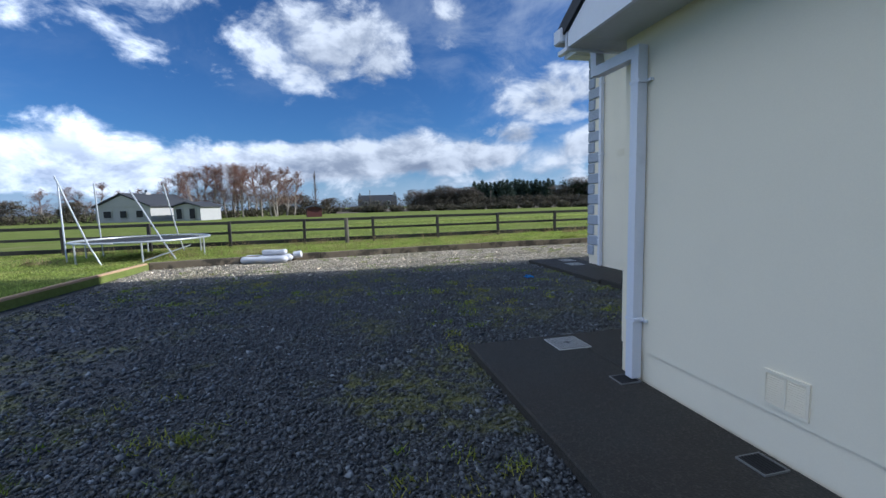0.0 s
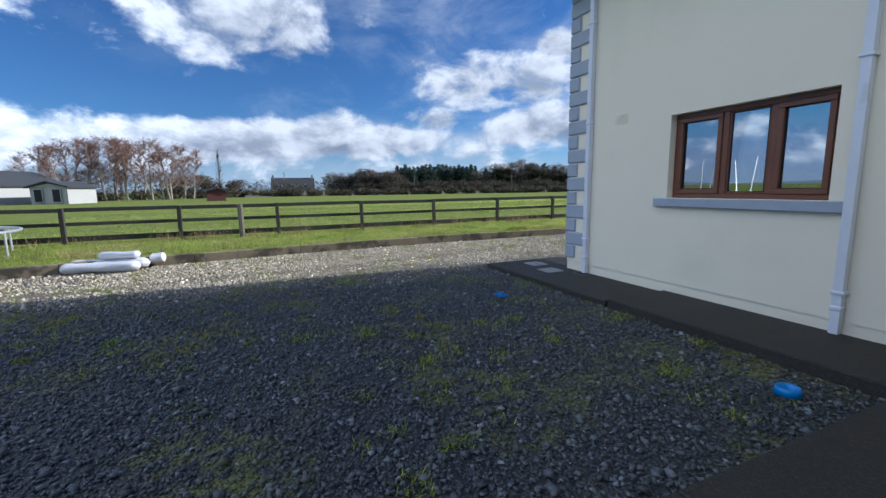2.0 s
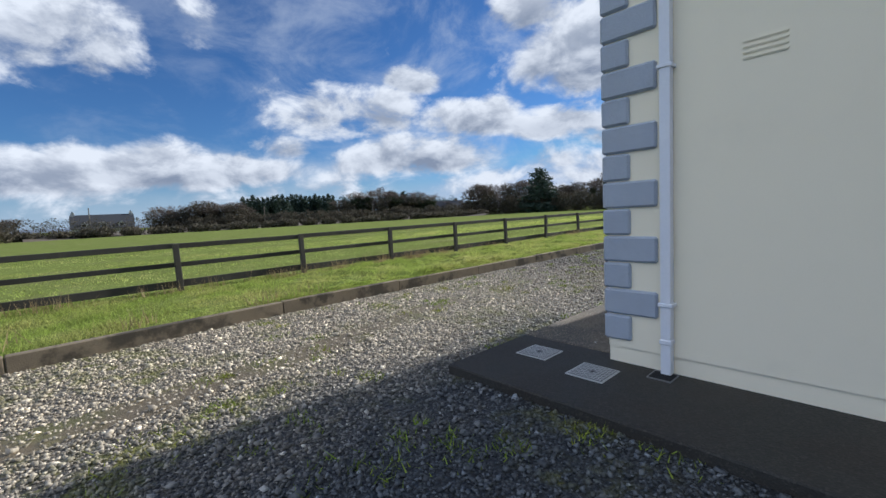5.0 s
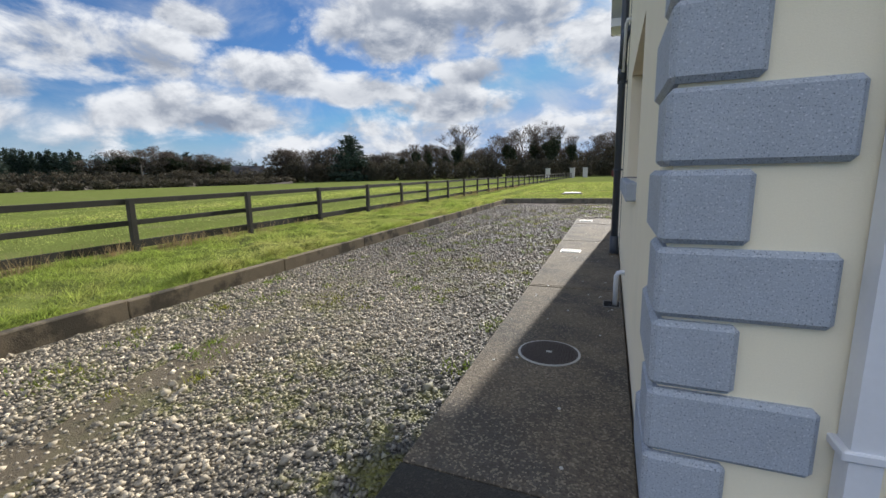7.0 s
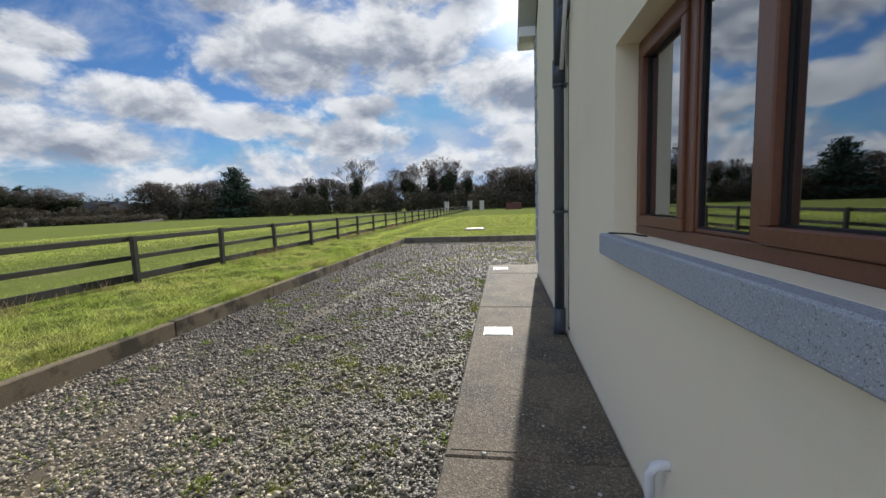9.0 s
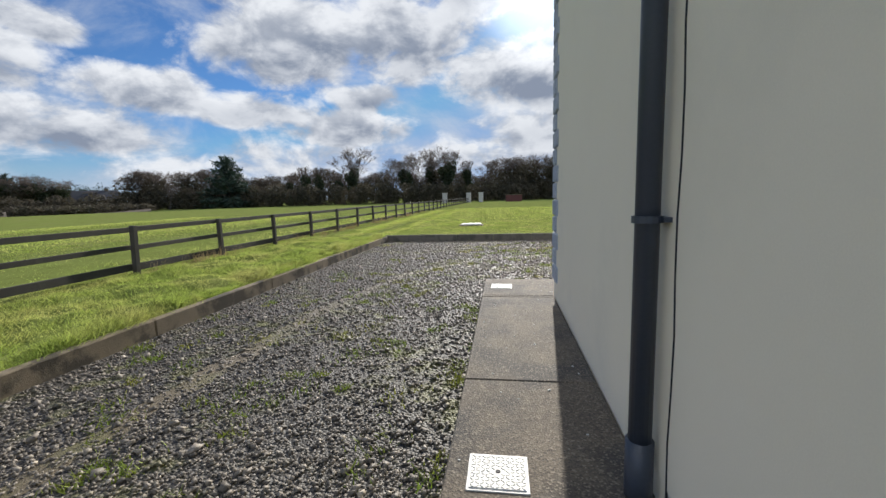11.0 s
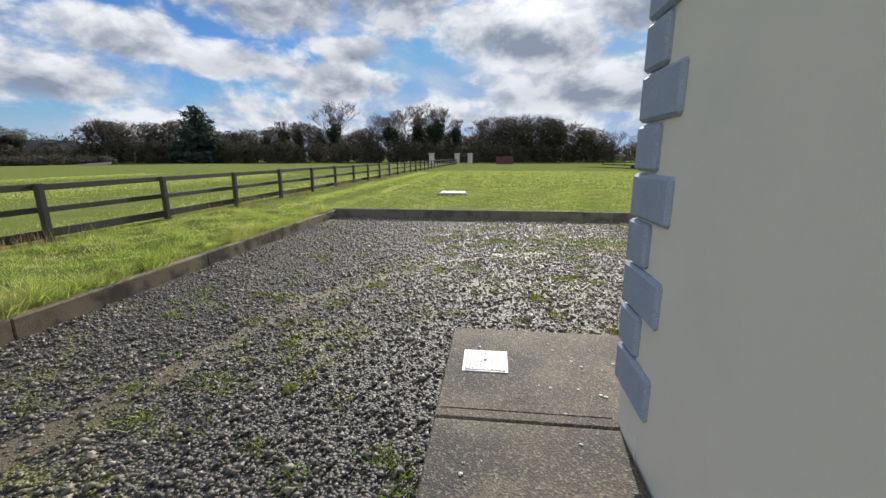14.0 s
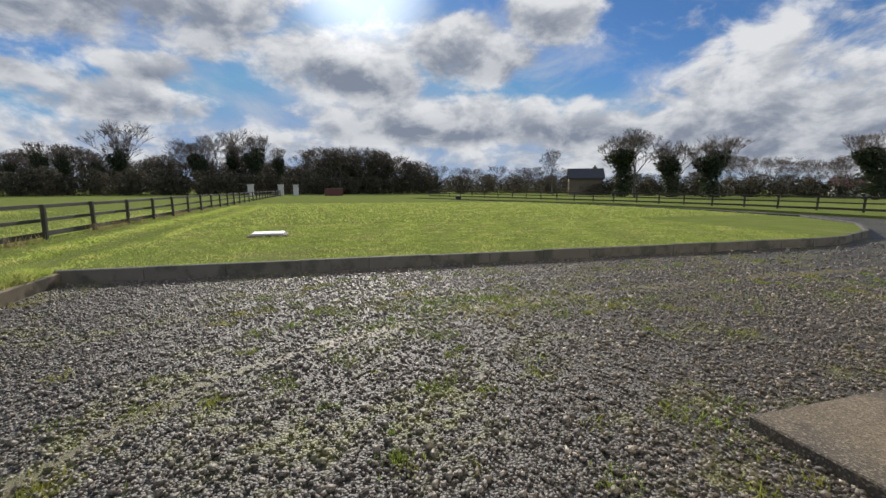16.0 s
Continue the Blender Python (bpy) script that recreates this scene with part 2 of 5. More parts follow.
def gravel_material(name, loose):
    """Crushed stone: sunlight painted in as a paler drive, shade as a darker back yard; moss in patches."""
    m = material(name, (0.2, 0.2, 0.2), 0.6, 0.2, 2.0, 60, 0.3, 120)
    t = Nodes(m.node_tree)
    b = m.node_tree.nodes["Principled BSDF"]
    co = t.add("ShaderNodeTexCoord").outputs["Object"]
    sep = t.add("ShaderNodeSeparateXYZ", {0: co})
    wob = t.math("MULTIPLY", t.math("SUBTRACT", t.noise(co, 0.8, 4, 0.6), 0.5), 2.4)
    # masks for the sun and shade that are painted into the stone colour
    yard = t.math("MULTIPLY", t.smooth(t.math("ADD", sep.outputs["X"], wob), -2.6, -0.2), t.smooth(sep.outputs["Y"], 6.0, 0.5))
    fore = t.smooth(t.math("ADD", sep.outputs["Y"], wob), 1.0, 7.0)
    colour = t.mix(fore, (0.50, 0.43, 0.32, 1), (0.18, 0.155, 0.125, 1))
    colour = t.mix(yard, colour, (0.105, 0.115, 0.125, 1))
    if loose:
        rnd = t.add("ShaderNodeNewGeometry").outputs["Random Per Island"]
        k = t.math("ADD", t.math("MULTIPLY", t.math("POWER", rnd, 1.5), 1.05), 0.45)
        k = t.math("ADD", k, t.smooth(rnd, 0.965, 0.985, 0.0, 1.1))
        grown = 0.55
    else:
        cells = t.add("ShaderNodeTexVoronoi", {"Vector": co, "Scale": 48.0, "Randomness": 1.0})
        tone = t.add("ShaderNodeSeparateXYZ", {0: cells.outputs["Color"]}).outputs["X"]
        dist = cells.outputs["Distance"]
        # gaps between the drawn stones darkened, their shade put into the colour
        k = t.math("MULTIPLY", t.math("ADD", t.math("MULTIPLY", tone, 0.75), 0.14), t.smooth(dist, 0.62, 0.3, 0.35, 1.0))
        h = t.add("ShaderNodeBump", {"Strength": 1.0, "Distance": 0.014, "Height": t.math("SUBTRACT", 1.0, dist)})
        m.node_tree.links.new(h.outputs[0], b.inputs["Normal"])
        grown = 0.85
    colour = t.add("ShaderNodeVectorMath", {0: colour, 3: k}, operation="SCALE").outputs[0]
    moss = t.math("MULTIPLY", t.smooth(t.noise(co, 0.75, 5, 0.6, 0.4), 0.48, 0.63), t.smooth(t.noise(co, 7.0, 4, 0.6), 0.42, 0.6))
    colour = t.mix(t.math("MULTIPLY", moss, grown), colour, (0.155, 0.155, 0.03, 1))
    m.node_tree.links.new(colour, b.inputs["Base Color"])
    return m


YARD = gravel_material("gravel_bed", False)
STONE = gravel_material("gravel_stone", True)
TRACK = material("worn_track", (0.135, 0.105, 0.062), 0.6, 0.45, 1.5, 70, 0.8, 90, second=(0.125, 0.115, 0.04), mask=(0.46, 0.62), mask_scale=0.9, depth=0.012)
LAWN = material("lawn_soil", (0.18, 0.215, 0.06), 1.0, 0.30, 0.9, 12, 0.8, 28, spec=0.0, second=(0.21, 0.215, 0.085), mask=(0.52, 0.68), mask_scale=0.35, depth=0.04)
GRASS = leafy("grass_blade", (0.33, 0.41, 0.085), (0.46, 0.46, 0.15), 0.58, 0.75)
STRAW = leafy("dry_grass", (0.42, 0.31, 0.16), (0.3, 0.24, 0.12), 0.3)
WEED = leafy("weed_leaf", (0.20, 0.28, 0.04), (0.32, 0.31, 0.06), 0.3)
TIMBER = material("fence_timber", (0.052, 0.046, 0.038), 0.85, 0.3, 3, 60, 0.5, 60, objrand=0.2, second=(0.09, 0.085, 0.06), mask=(0.5, 0.7), mask_scale=2)
OLDTIMBER = material("grey_timber", (0.16, 0.14, 0.11), 0.9, 0.3, 4, 70, 0.5, 70)
UPVC = material("white_pvc", (0.72, 0.74, 0.80), 0.35, 0.04, 3, 40, 0.05, 60, second=(0.58, 0.6, 0.62), mask=(0.6, 0.75), mask_scale=2.5)
SOFFIT = material("soffit_white", (0.66, 0.67, 0.66), 0.6, 0.06, 3, 30, 0.1, 30)
BLACKPIPE = material("dark_pipe", (0.045, 0.055, 0.075), 0.4, 0.15, 4, 60, 0.1, 60)
BROWN = material("brown_frame", (0.16, 0.062, 0.032), 0.38, 0.18, 3, 50, 0.1, 60)
GLASS = glass()
DARK = material("dark_gap", (0.012, 0.012, 0.014), 0.7, 0.2, 5, 50, 0.1, 50)
STEEL = material("galvanised", (0.62, 0.63, 0.64), 0.4, 0.12, 6, 80, 0.2, 120, metal=0.6)
COVER = material("aluminium_cover", (0.50, 0.50, 0.48), 0.5, 0.12, 5, 80, 0.3, 150, metal=0.25)
DULL = material("dull_cover", (0.20, 0.20, 0.20), 0.6, 0.2, 5, 80, 0.3, 150, metal=0.25)
IRON = material("cast_iron", (0.07, 0.055, 0.048), 0.6, 0.3, 6, 70, 0.4, 120, metal=0.3)
BLUE = material("blue_plastic", (0.015, 0.23, 0.62), 0.35, 0.08, 8, 60, 0.0)
SHEETING = material("white_sheeting", (0.66, 0.66, 0.68), 0.45, 0.10, 4, 30, 0.4, 14, depth=0.03)
SLATE = material("roof_slate", (0.045, 0.048, 0.056), 0.85, 0.25, 3, 30, 0.3, 40, objrand=0.1)
PLASTER = material("room_plaster", (0.45, 0.43, 0.40), 0.9, 0.05, 2, 30, 0.0)
LACE = material("lace", (0.75, 0.75, 0.72), 0.9, 0.05, 8, 90, 0.2, 90)
BARK = material("far_bark", (0.12, 0.10, 0.085), 0.9, 0.25, 1, 8, 0)
TWIG = material("far_twig", (0.135, 0.105, 0.085), 0.9, 0.25, 0.3, 5, 0)
REDTWIG = material("far_birch_twig", (0.21, 0.115, 0.085), 0.9, 0.25, 0.3, 5, 0)
BIRCH = material("far_birch_bark", (0.34, 0.29, 0.24), 0.8, 0.35, 1, 5, 0)
IVY = leafy("ivy_leaf", (0.045, 0.062, 0.03), (0.055, 0.062, 0.03), 0.25, 0.55)
CONIFER = leafy("conifer_leaf", (0.042, 0.066, 0.045), (0.05, 0.07, 0.05), 0.2, 0.6)
HEDGE = leafy("hedge_leaf", (0.09, 0.082, 0.055), (0.115, 0.095, 0.065), 0.3, 0.7)
FARWALL = material("far_render", (0.44, 0.43, 0.41), 0.9, 0.08, 1, 8, 0)
EARTH = material("far_earth", (0.13, 0.105, 0.075), 0.95, 0.35, 0.2, 3, 0.3, 2, depth=0.2)
REDROOF = material("far_red_metal", (0.10, 0.028, 0.024), 0.6, 0.15, 1, 8, 0)
# brighter ochre copy of the kerb colour, warm sunlight painted in
GOLD = material("sunlit_kerb_face", (0.46, 0.30, 0.17), 0.9, 0.2, 2, 60, 0.4, 80, objrand=0.1)
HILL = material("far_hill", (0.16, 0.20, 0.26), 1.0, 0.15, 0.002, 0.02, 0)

# ---------------------------------------------------------------- mesh helpers


def mesh_object(name, bm, mat, parent=None, smooth=False):
    me = bpy.data.meshes.new(name)
    bm.to_mesh(me)
    bm.free()
    me.materials.append(mat)
    if smooth:
        for p in me.polygons:
            p.use_smooth = True
    ob = new(name, me)
    if parent:
        ob.parent = parent
    return ob


def part(name, bm, mat, parent, label="", smooth=False):
    ob = mesh_object(name, bm, mat, parent, smooth)
    if label:
        ob["label"] = label
    return ob


def thing(name, label, category, group="", kind="", at=(0, 0, 0)):
    ob = new(name)
    ob.location = at
    ob.empty_display_size = 0.1
    return tagged(ob, label, category, group, kind)


def add_box(bm, x0, x1, y0, y1, z0, z1, bevel=0.0, m=None):
    mat = Matrix.LocRotScale(((x0 + x1) / 2, (y0 + y1) / 2, (z0 + z1) / 2), None, (x1 - x0, y1 - y0, z1 - z0))
    r = bmesh.ops.create_cube(bm, size=1, matrix=(m @ mat) if m else mat)
    if bevel:
        es = list({e for v in r["verts"] for e in v.link_edges})
        bmesh.ops.bevel(bm, geom=es, offset=bevel, segments=1, affect="EDGES")
    return bm


def box(x0, x1, y0, y1, z0, z1, bevel=0.0):
    return add_box(bmesh.new(), x0, x1, y0, y1, z0, z1, bevel)


def add_tube(bm, pts, r, sides=10, square=False):
    """A round or square pipe along a line of points."""
    n = 4 if square else sides
    rings = []
    pts = [Vector(p) for p in pts]
    for i, p in enumerate(pts):
        a = (p - pts[i - 1]).normalized() if i else (pts[1] - p).normalized()
        b = (pts[i + 1] - p).normalized() if i < len(pts) - 1 else a
        d = (a + b).normalized()
        ref = Vector((0, 0, 1)) if abs(d.z) < 0.9 else Vector((0, 1, 0))
        u = d.cross(ref).normalized()
        v = d.cross(u).normalized()
        k = 1 / max(0.5, a.dot(d))
        rr = r * (1.414 if square else 1)
        ring = []
        for s in range(n):
            ang = 2 * math.pi * (s + (0.5 if square else 0)) / n
            ring.append(bm.verts.new(p + (u * math.cos(ang) + v * math.sin(ang)) * rr * (k if i not in (0, len(pts) - 1) else 1)))
        rings.append(ring)
    for a, b in zip(rings, rings[1:]):
        for s in range(n):
            bm.faces.new((a[s], a[(s + 1) % n], b[(s + 1) % n], b[s]))
    bm.faces.new(rings[0][::-1])
    bm.faces.new(rings[-1])
    return bm


def tube(pts, r, sides=10, square=False):
    return add_tube(bmesh.new(), pts, r, sides, square)


def poly_prism(pts, axis, a, b):
    """A flat outline in two axes, drawn out along the third from a to b."""
    bm = bmesh.new()

    def place(p, h):
        return {"x": (h, p[0], p[1]), "y": (p[0], h, p[1]), "z": (p[0], p[1], h)}[axis]
    lo = [bm.verts.new(place(p, a)) for p in pts]
    hi = [bm.verts.new(place(p, b)) for p in pts]
    n = len(pts)
    bm.faces.new(lo)
    bm.faces.new(hi[::-1])
    for i in range(n):
        bm.faces.new((lo[i], hi[i], hi[(i + 1) % n], lo[(i + 1) % n]))
    bmesh.ops.recalc_face_normals(bm, faces=bm.faces)
    return bm


def raw_mesh(name, verts, faces, mat, parent=None):
    me = bpy.data.meshes.new(name)
    verts = np.asarray(verts, dtype=np.float32).reshape(-1, 3)
    faces = np.asarray(faces, dtype=np.int32)
    k = faces.shape[1]
    me.vertices.add(len(verts))
    me.vertices.foreach_set("co", verts.ravel())
    me.loops.add(faces.size)
    me.loops.foreach_set("vertex_index", faces.ravel())
    me.polygons.add(len(faces))
    me.polygons.foreach_set("loop_start", np.arange(0, faces.size, k, dtype=np.int32))
    me.update(calc_edges=True)
    me.materials.append(mat)
    ob = new(name, me)
    if parent:
        ob.parent = parent
    return ob


rng = np.random.default_rng(7)

# ---------------------------------------------------------------- ground
Z_YARD, Z_LAWN = -0.08, 0.07
YARD_EDGE = [(-4.80, 18.05), (-4.80, 8), (-4.80, -1), (-4.62, -4), (-3.85, -10.4), (0.6, -10.75), (10, -11), (30, -11), (30, 20), (27.6, 25), (28.2, 33), (26.5, 45), (19, 60),
             (14, 70), (10.5, 69), (14.6, 59.3), (21.2, 44.9), (23.3, 33.8), (22.9, 25.5), (20.2, 21.6), (16.5, 19.2), (13.6, 18.2), (12.2, 18.05), (4, 18.05)]


def build_ground():
    bm = bmesh.new()
    outer = [bm.verts.new((x, y, Z_LAWN)) for x, y in ((-3000, -3000), (3000, -3000), (3000, 3000), (-3000, 3000))]
    inner = [bm.verts.new((x, y, Z_LAWN)) for x, y in YARD_EDGE]
    low = [bm.verts.new((x, y, Z_YARD)) for x, y in YARD_EDGE]
    es = []
    for ring in (outer, inner):
        for i in range(len(ring)):
            es.append(bm.edges.new((ring[i], ring[(i + 1) % len(ring)])))
    bmesh.ops.triangle_fill(bm, edges=es, use_beauty=True)
    n = len(inner)
    for i in range(n):
        bm.faces.new((inner[i], inner[(i + 1) % n], low[(i + 1) % n], low[i]))
    f = bm.faces.new(low)
    f.material_index = 1
    bmesh.ops.triangulate(bm, faces=[f])
    bmesh.ops.recalc_face_normals(bm, faces=bm.faces)
    ob = mesh_object("ground", bm, LAWN)
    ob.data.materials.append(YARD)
    for p in ob.data.polygons:
        if p.normal.z < 0:
            p.flip()
    tagged(ob, "mown green grass field around a dark gravel yard", "ground", kind="structure")


build_ground()

# worn wheel track through the gravel
TRACK_LINE = [(-2.0, -9.5), (-2.2, -6), (-2.45, -3), (-2.7, -1.2), (-3.1, 0.5), (-3.4, 3), (-3.4, 6), (-3.25, 9), (-2.7, 11.8), (-1.5, 13.6), (0.5, 14.7), (3, 15.2), (7, 15.4), (14, 15.5)]


def along(line, step):
    out = []
    for (x0, y0), (x1, y1) in zip(line, line[1:]):
        n = max(1, int(math.hypot(x1 - x0, y1 - y0) / step))
        out += [(x0 + (x1 - x0) * i / n, y0 + (y1 - y0) * i / n) for i in range(n)]
    return out + [line[-1]]


def build_track():
    pts = along(TRACK_LINE, 0.12)
    bm = bmesh.new()
    rows = []
    for i, (x, y) in enumerate(pts):
        a, b = pts[max(0, i - 3)], pts[min(len(pts) - 1, i + 3)]
        d = Vector((b[0] - a[0], b[1] - a[1], 0)).normalized()
        s = Vector((d.y, -d.x, 0))
        w = (0.25 if y < 1.5 else 0.11) + 0.16 * noise.noise((x * 0.9, y * 0.9, 3))
        j = 0.07 * noise.noise((x * 3, y * 3, 9))
        rows.append([bm.verts.new(Vector((x, y, Z_YARD + h)) + s * (k + j)) for k, h in ((-w, 0.002), (-w * .5, 0.005), (w * .5, 0.005), (w, 0.002))])
    for r0, r1 in zip(rows, rows[1:]):
        for k in range(3):
            bm.faces.new((r0[k], r0[k + 1], r1[k + 1], r1[k]))
    bmesh.ops.recalc_face_normals(bm, faces=bm.faces)
    tagged(mesh_object("wheel_track", bm, TRACK), "worn brown wheel track of fine wet grit across the gravel", "track", kind="structure")


build_track()

# ---------------------------------------------------------------- house
L, RIDGE, EAVE = 9.83, 8.2, 4.55


def wall_with_hole(name, axis, a, b, near, far, z1, hole, label, plinth=0.2, gable=None, upper=None):
    """A wall along x or y from a to b, between near and far across, with up to two openings (a0, a1, z0, z1), one over the other."""
    bm = bmesh.new()

    def put(p0, p1, q0, q1, z0, zz):
        if axis == "x":
            add_box(bm, p0, p1, min(q0, q1), max(q0, q1), z0, zz)
        else:
            add_box(bm, min(q0, q1), max(q0, q1), p0, p1, z0, zz)
    inset = near + (0.012 if far > near else -0.012)
    put(a, b, inset, far, -0.15, plinth)
    if hole:
        h0, h1, hz0, hz1 = hole
        put(a, b, near, far, plinth, hz0)
        put(a, h0, near, far, hz0, hz1)
        put(h1, b, near, far, hz0, hz1)
        if upper:
            u0, u1, uz0, uz1 = upper
            put(a, b, near, far, hz1, uz0)
            put(a, u0, near, far, uz0, uz1)
            put(u1, b, near, far, uz0, uz1)
            hz1 = uz1
        put(a, b, near, far, hz1, z1)
    else:
        put(a, b, near, far, plinth, z1)
    if gable:
        mid, top = gable
        g = poly_prism([(a, z1), (b, z1), (mid, top)], "y" if axis == "x" else "x", near, far)
        me = bpy.data.meshes.new("tmp")
        g.to_mesh(me)
        g.free()
        bm.from_mesh(me)
        bpy.data.meshes.remove(me)
    return tagged(mesh_object(name, bm, RENDER), label, "wall", kind="structure")


WIN_A = (1.87, 3.56, 1.24, 2.27)
WIN_C = (1.87, 3.56, 4.13, 4.50)
WIN_B = (1.78, 3.84, 1.24, 2.33)
wall_back = wall_with_hole("wall_back", "x", 0, 5.8, 0, 0.30, EAVE + 0.05, WIN_A, "cream rendered house wall with brown windows", 0.14, None, WIN_C)
wall_side = wall_with_hole("wall_side", "y", 0.30, L - 0.3, -0.006, 0.30, EAVE + 0.05, WIN_B, "cream rendered gable wall with a brown window", 0.14, (L / 2, RIDGE - 0.2))
wall_front = wall_with_hole("wall_front", "x", 0, 16, L, L - 0.30, EAVE + 0.05, None, "cream rendered front wall of the house", 0.14)
wall_east = wall_with_hole("wall_east", "y", 0.3, L - 0.3, 16, 15.7, EAVE + 0.05, None, "plain rendered end wall of the house", 0.14, (L / 2, RIDGE - 0.2))
AX, AY = 5.45, -3.13
wall_annex_side = wall_with_hole("wall_annex_side", "y", AY + 0.3, 0, AX, AX + 0.3, 2.75, None, "cream rendered side wall of the annex", 0.23)
wall_annex = wall_with_hole("wall_annex", "x", AX, 15.5, AY, AY + 0.3, 2.75, None, "cream rendered annex wall above a dark path", 0.23, (10.5, 5.3))
wall_annex_east = wall_with_hole("wall_annex_east", "y", AY + 0.3, 0, 15.5, 15.2, 2.75, None, "plain rendered wall of the annex", 0.23)
tagged(mesh_object("wall_upper", box(5.8, 15.7, 0.02, 0.3, 0, EAVE + 0.05), RENDER), "cream rendered wall behind the annex", "wall", kind="structure")
tagged(mesh_object("floor", box(0.3, 15.7, 0.3, L - 0.3, 0.1, 0.2), PLASTER), "plain floor inside the house", "floor", kind="structure")
tagged(mesh_object("ceiling", box(0.3, 15.7, 0.3, L - 0.3, 2.6, 2.7), PLASTER), "plain ceiling inside the house", "ceiling", kind="structure")
tagged(mesh_object("wall_inner", box(0.3, 4.8, 4.9, 5.0, 0.2, 2.6), PLASTER), "plain inner partition wall", "wall", kind="structure")
tagged(mesh_object("wall_inner", box(4.8, 4.9, 0.3, 5.0, 0.2, 2.6), PLASTER), "plain inner partition wall", "wall", kind="structure")


def build_roofs():
    roof = thing("roof", "dark slate pitched roof with white eaves", "roof", kind="structure")
    o = 0.42
    m = L / 2
    k = (RIDGE - EAVE) / (m + o)
    for s, nm in ((0, "slope"), (1, "slope")):
        y0, y1 = (-o, m) if s == 0 else (L + o, m)
        part(nm, poly_prism([(y0, EAVE + .16), (y1, RIDGE + .16), (y1, RIDGE + .04), (y0, EAVE + .04)], "x", -0.32, 16.3), SLATE, roof)
    # boxed eaves on both long sides
    for y0, y1, f0, f1 in ((-o, 0.0, -o - .025, -o), (L, L + o, L + o, L + o + .025)):
        part("soffit", box(-0.30, 16.2, y0, y1, EAVE, EAVE + .02), SOFFIT, roof, "white boarded soffit")
        part("fascia", box(-0.32, 16.2, f0, f1, EAVE - .03, EAVE + .18), UPVC, roof, "white fascia board")
    for y0, y1 in ((-o, 0.3), (L - 0.3, L + o)):
        part("box_end", box(-0.32, -0.02, y0, y1, EAVE - .02, EAVE + .15), UPVC, roof, "white boxed eave end")
    for s in (0, 1):
        y0, y1 = (-o, m) if s == 0 else (L + o, m)
        part("barge_board", poly_prism([(y0, EAVE + .04), (y1, RIDGE + .04), (y1, RIDGE - .16), (y0, EAVE - .16 + .14)], "x", -0.335, -0.31), UPVC, roof, "white barge board")
        part("verge_soffit", poly_prism([(y0, EAVE + .0), (y1, RIDGE - .13), (y1, RIDGE - .15), (y0, EAVE - .02)], "x", -0.31, 0.0), SOFFIT, roof)
    g = thing("gutter", "white plastic gutter along the back eave", "gutter")
    part("trough", box(-0.42, 16.2, -o - .14, -o - .027, EAVE + .06, EAVE + .16, 0.012), UPVC, g)
    a = thing("annex_roof", "dark slate roof of the annex with white boxed verge", "roof", kind="structure")
    pts = [(5.14, 2.84), (10.5, 5.7), (15.9, 2.84), (15.9, 2.72), (10.5, 5.58), (5.14, 2.72)]
    part("slope", poly_prism(pts, "y", AY - 0.42, 0.0), SLATE, a)
    part("barge_board", poly_prism([(5.26, 2.645), (6.9, 2.645), (10.5, 4.9), (14.1, 2.645), (15.9, 2.645), (15.9, 2.72), (10.5, 5.58), (5.26, 2.76)], "y", AY - 0.40, AY - 0.37), UPVC, a, "white barge board")
    part("verge_soffit", box(AX + .001, 15.8, AY - 0.37, AY, 2.652, 2.672), SOFFIT, a, "grey-white soffit boards")
    part("side_soffit", box(5.24, AX, AY - .36, 0, 2.65, 2.67), SOFFIT, a)
    part("side_fascia", box(5.215, 5.24, AY - .40, 0, 2.63, 2.80), UPVC, a)
    ag = thing("annex_gutter", "white box gutter on the annex side eave", "gutter")
    part("trough", box(5.09, 5.212, AY - .44, -.02, 2.70, 2.82, 0.012), UPVC, ag)


build_roofs()


def build_quoins(cx, cy, sy, wall, odd=1):
    """Granite blocks toothed up a corner; sy: the way along the side wall."""
    p, bev = 0.03, 0.016
    for k in range(19):
        z0 = (0.20 if sy > 0 else 0.255) + 0.225 * k + 0.006
        z1 = z0 + 0.213
        wide = k % 2 == odd
        a, b = (0.41, 0.22) if wide else (0.20, 0.42)
        xs = (cx - p, cx + a)
        ys = (cy - p, cy + b) if sy > 0 else (cy - b, cy + p)
        bm = bmesh.new()
        if sy > 0:
            out = [(xs[0], ys[0]), (xs[1], ys[0]), (xs[1], cy + .02), (cx + .02, cy + .02), (cx + .02, ys[1]), (xs[0], ys[1])]
        else:
            out = [(xs[0], ys[1]), (xs[0], ys[0]), (cx + .02, ys[0]), (cx + .02, cy - .02), (xs[1], cy - .02), (xs[1], ys[1])]
        bm.free()
        bm = poly_prism(out, "z", z0, z1)
        es = [e for e in bm.edges]
        bmesh.ops.bevel(bm, geom=es, offset=bev, segments=1, affect="EDGES", clamp_overlap=True)
        part("quoin", bm, GRANITE, wall, "bevelled blue-grey granite quoin" if k == 0 else "")


build_quoins(0, 0, 1, wall_back)
build_quoins(0, L, -1, wall_side, 1)


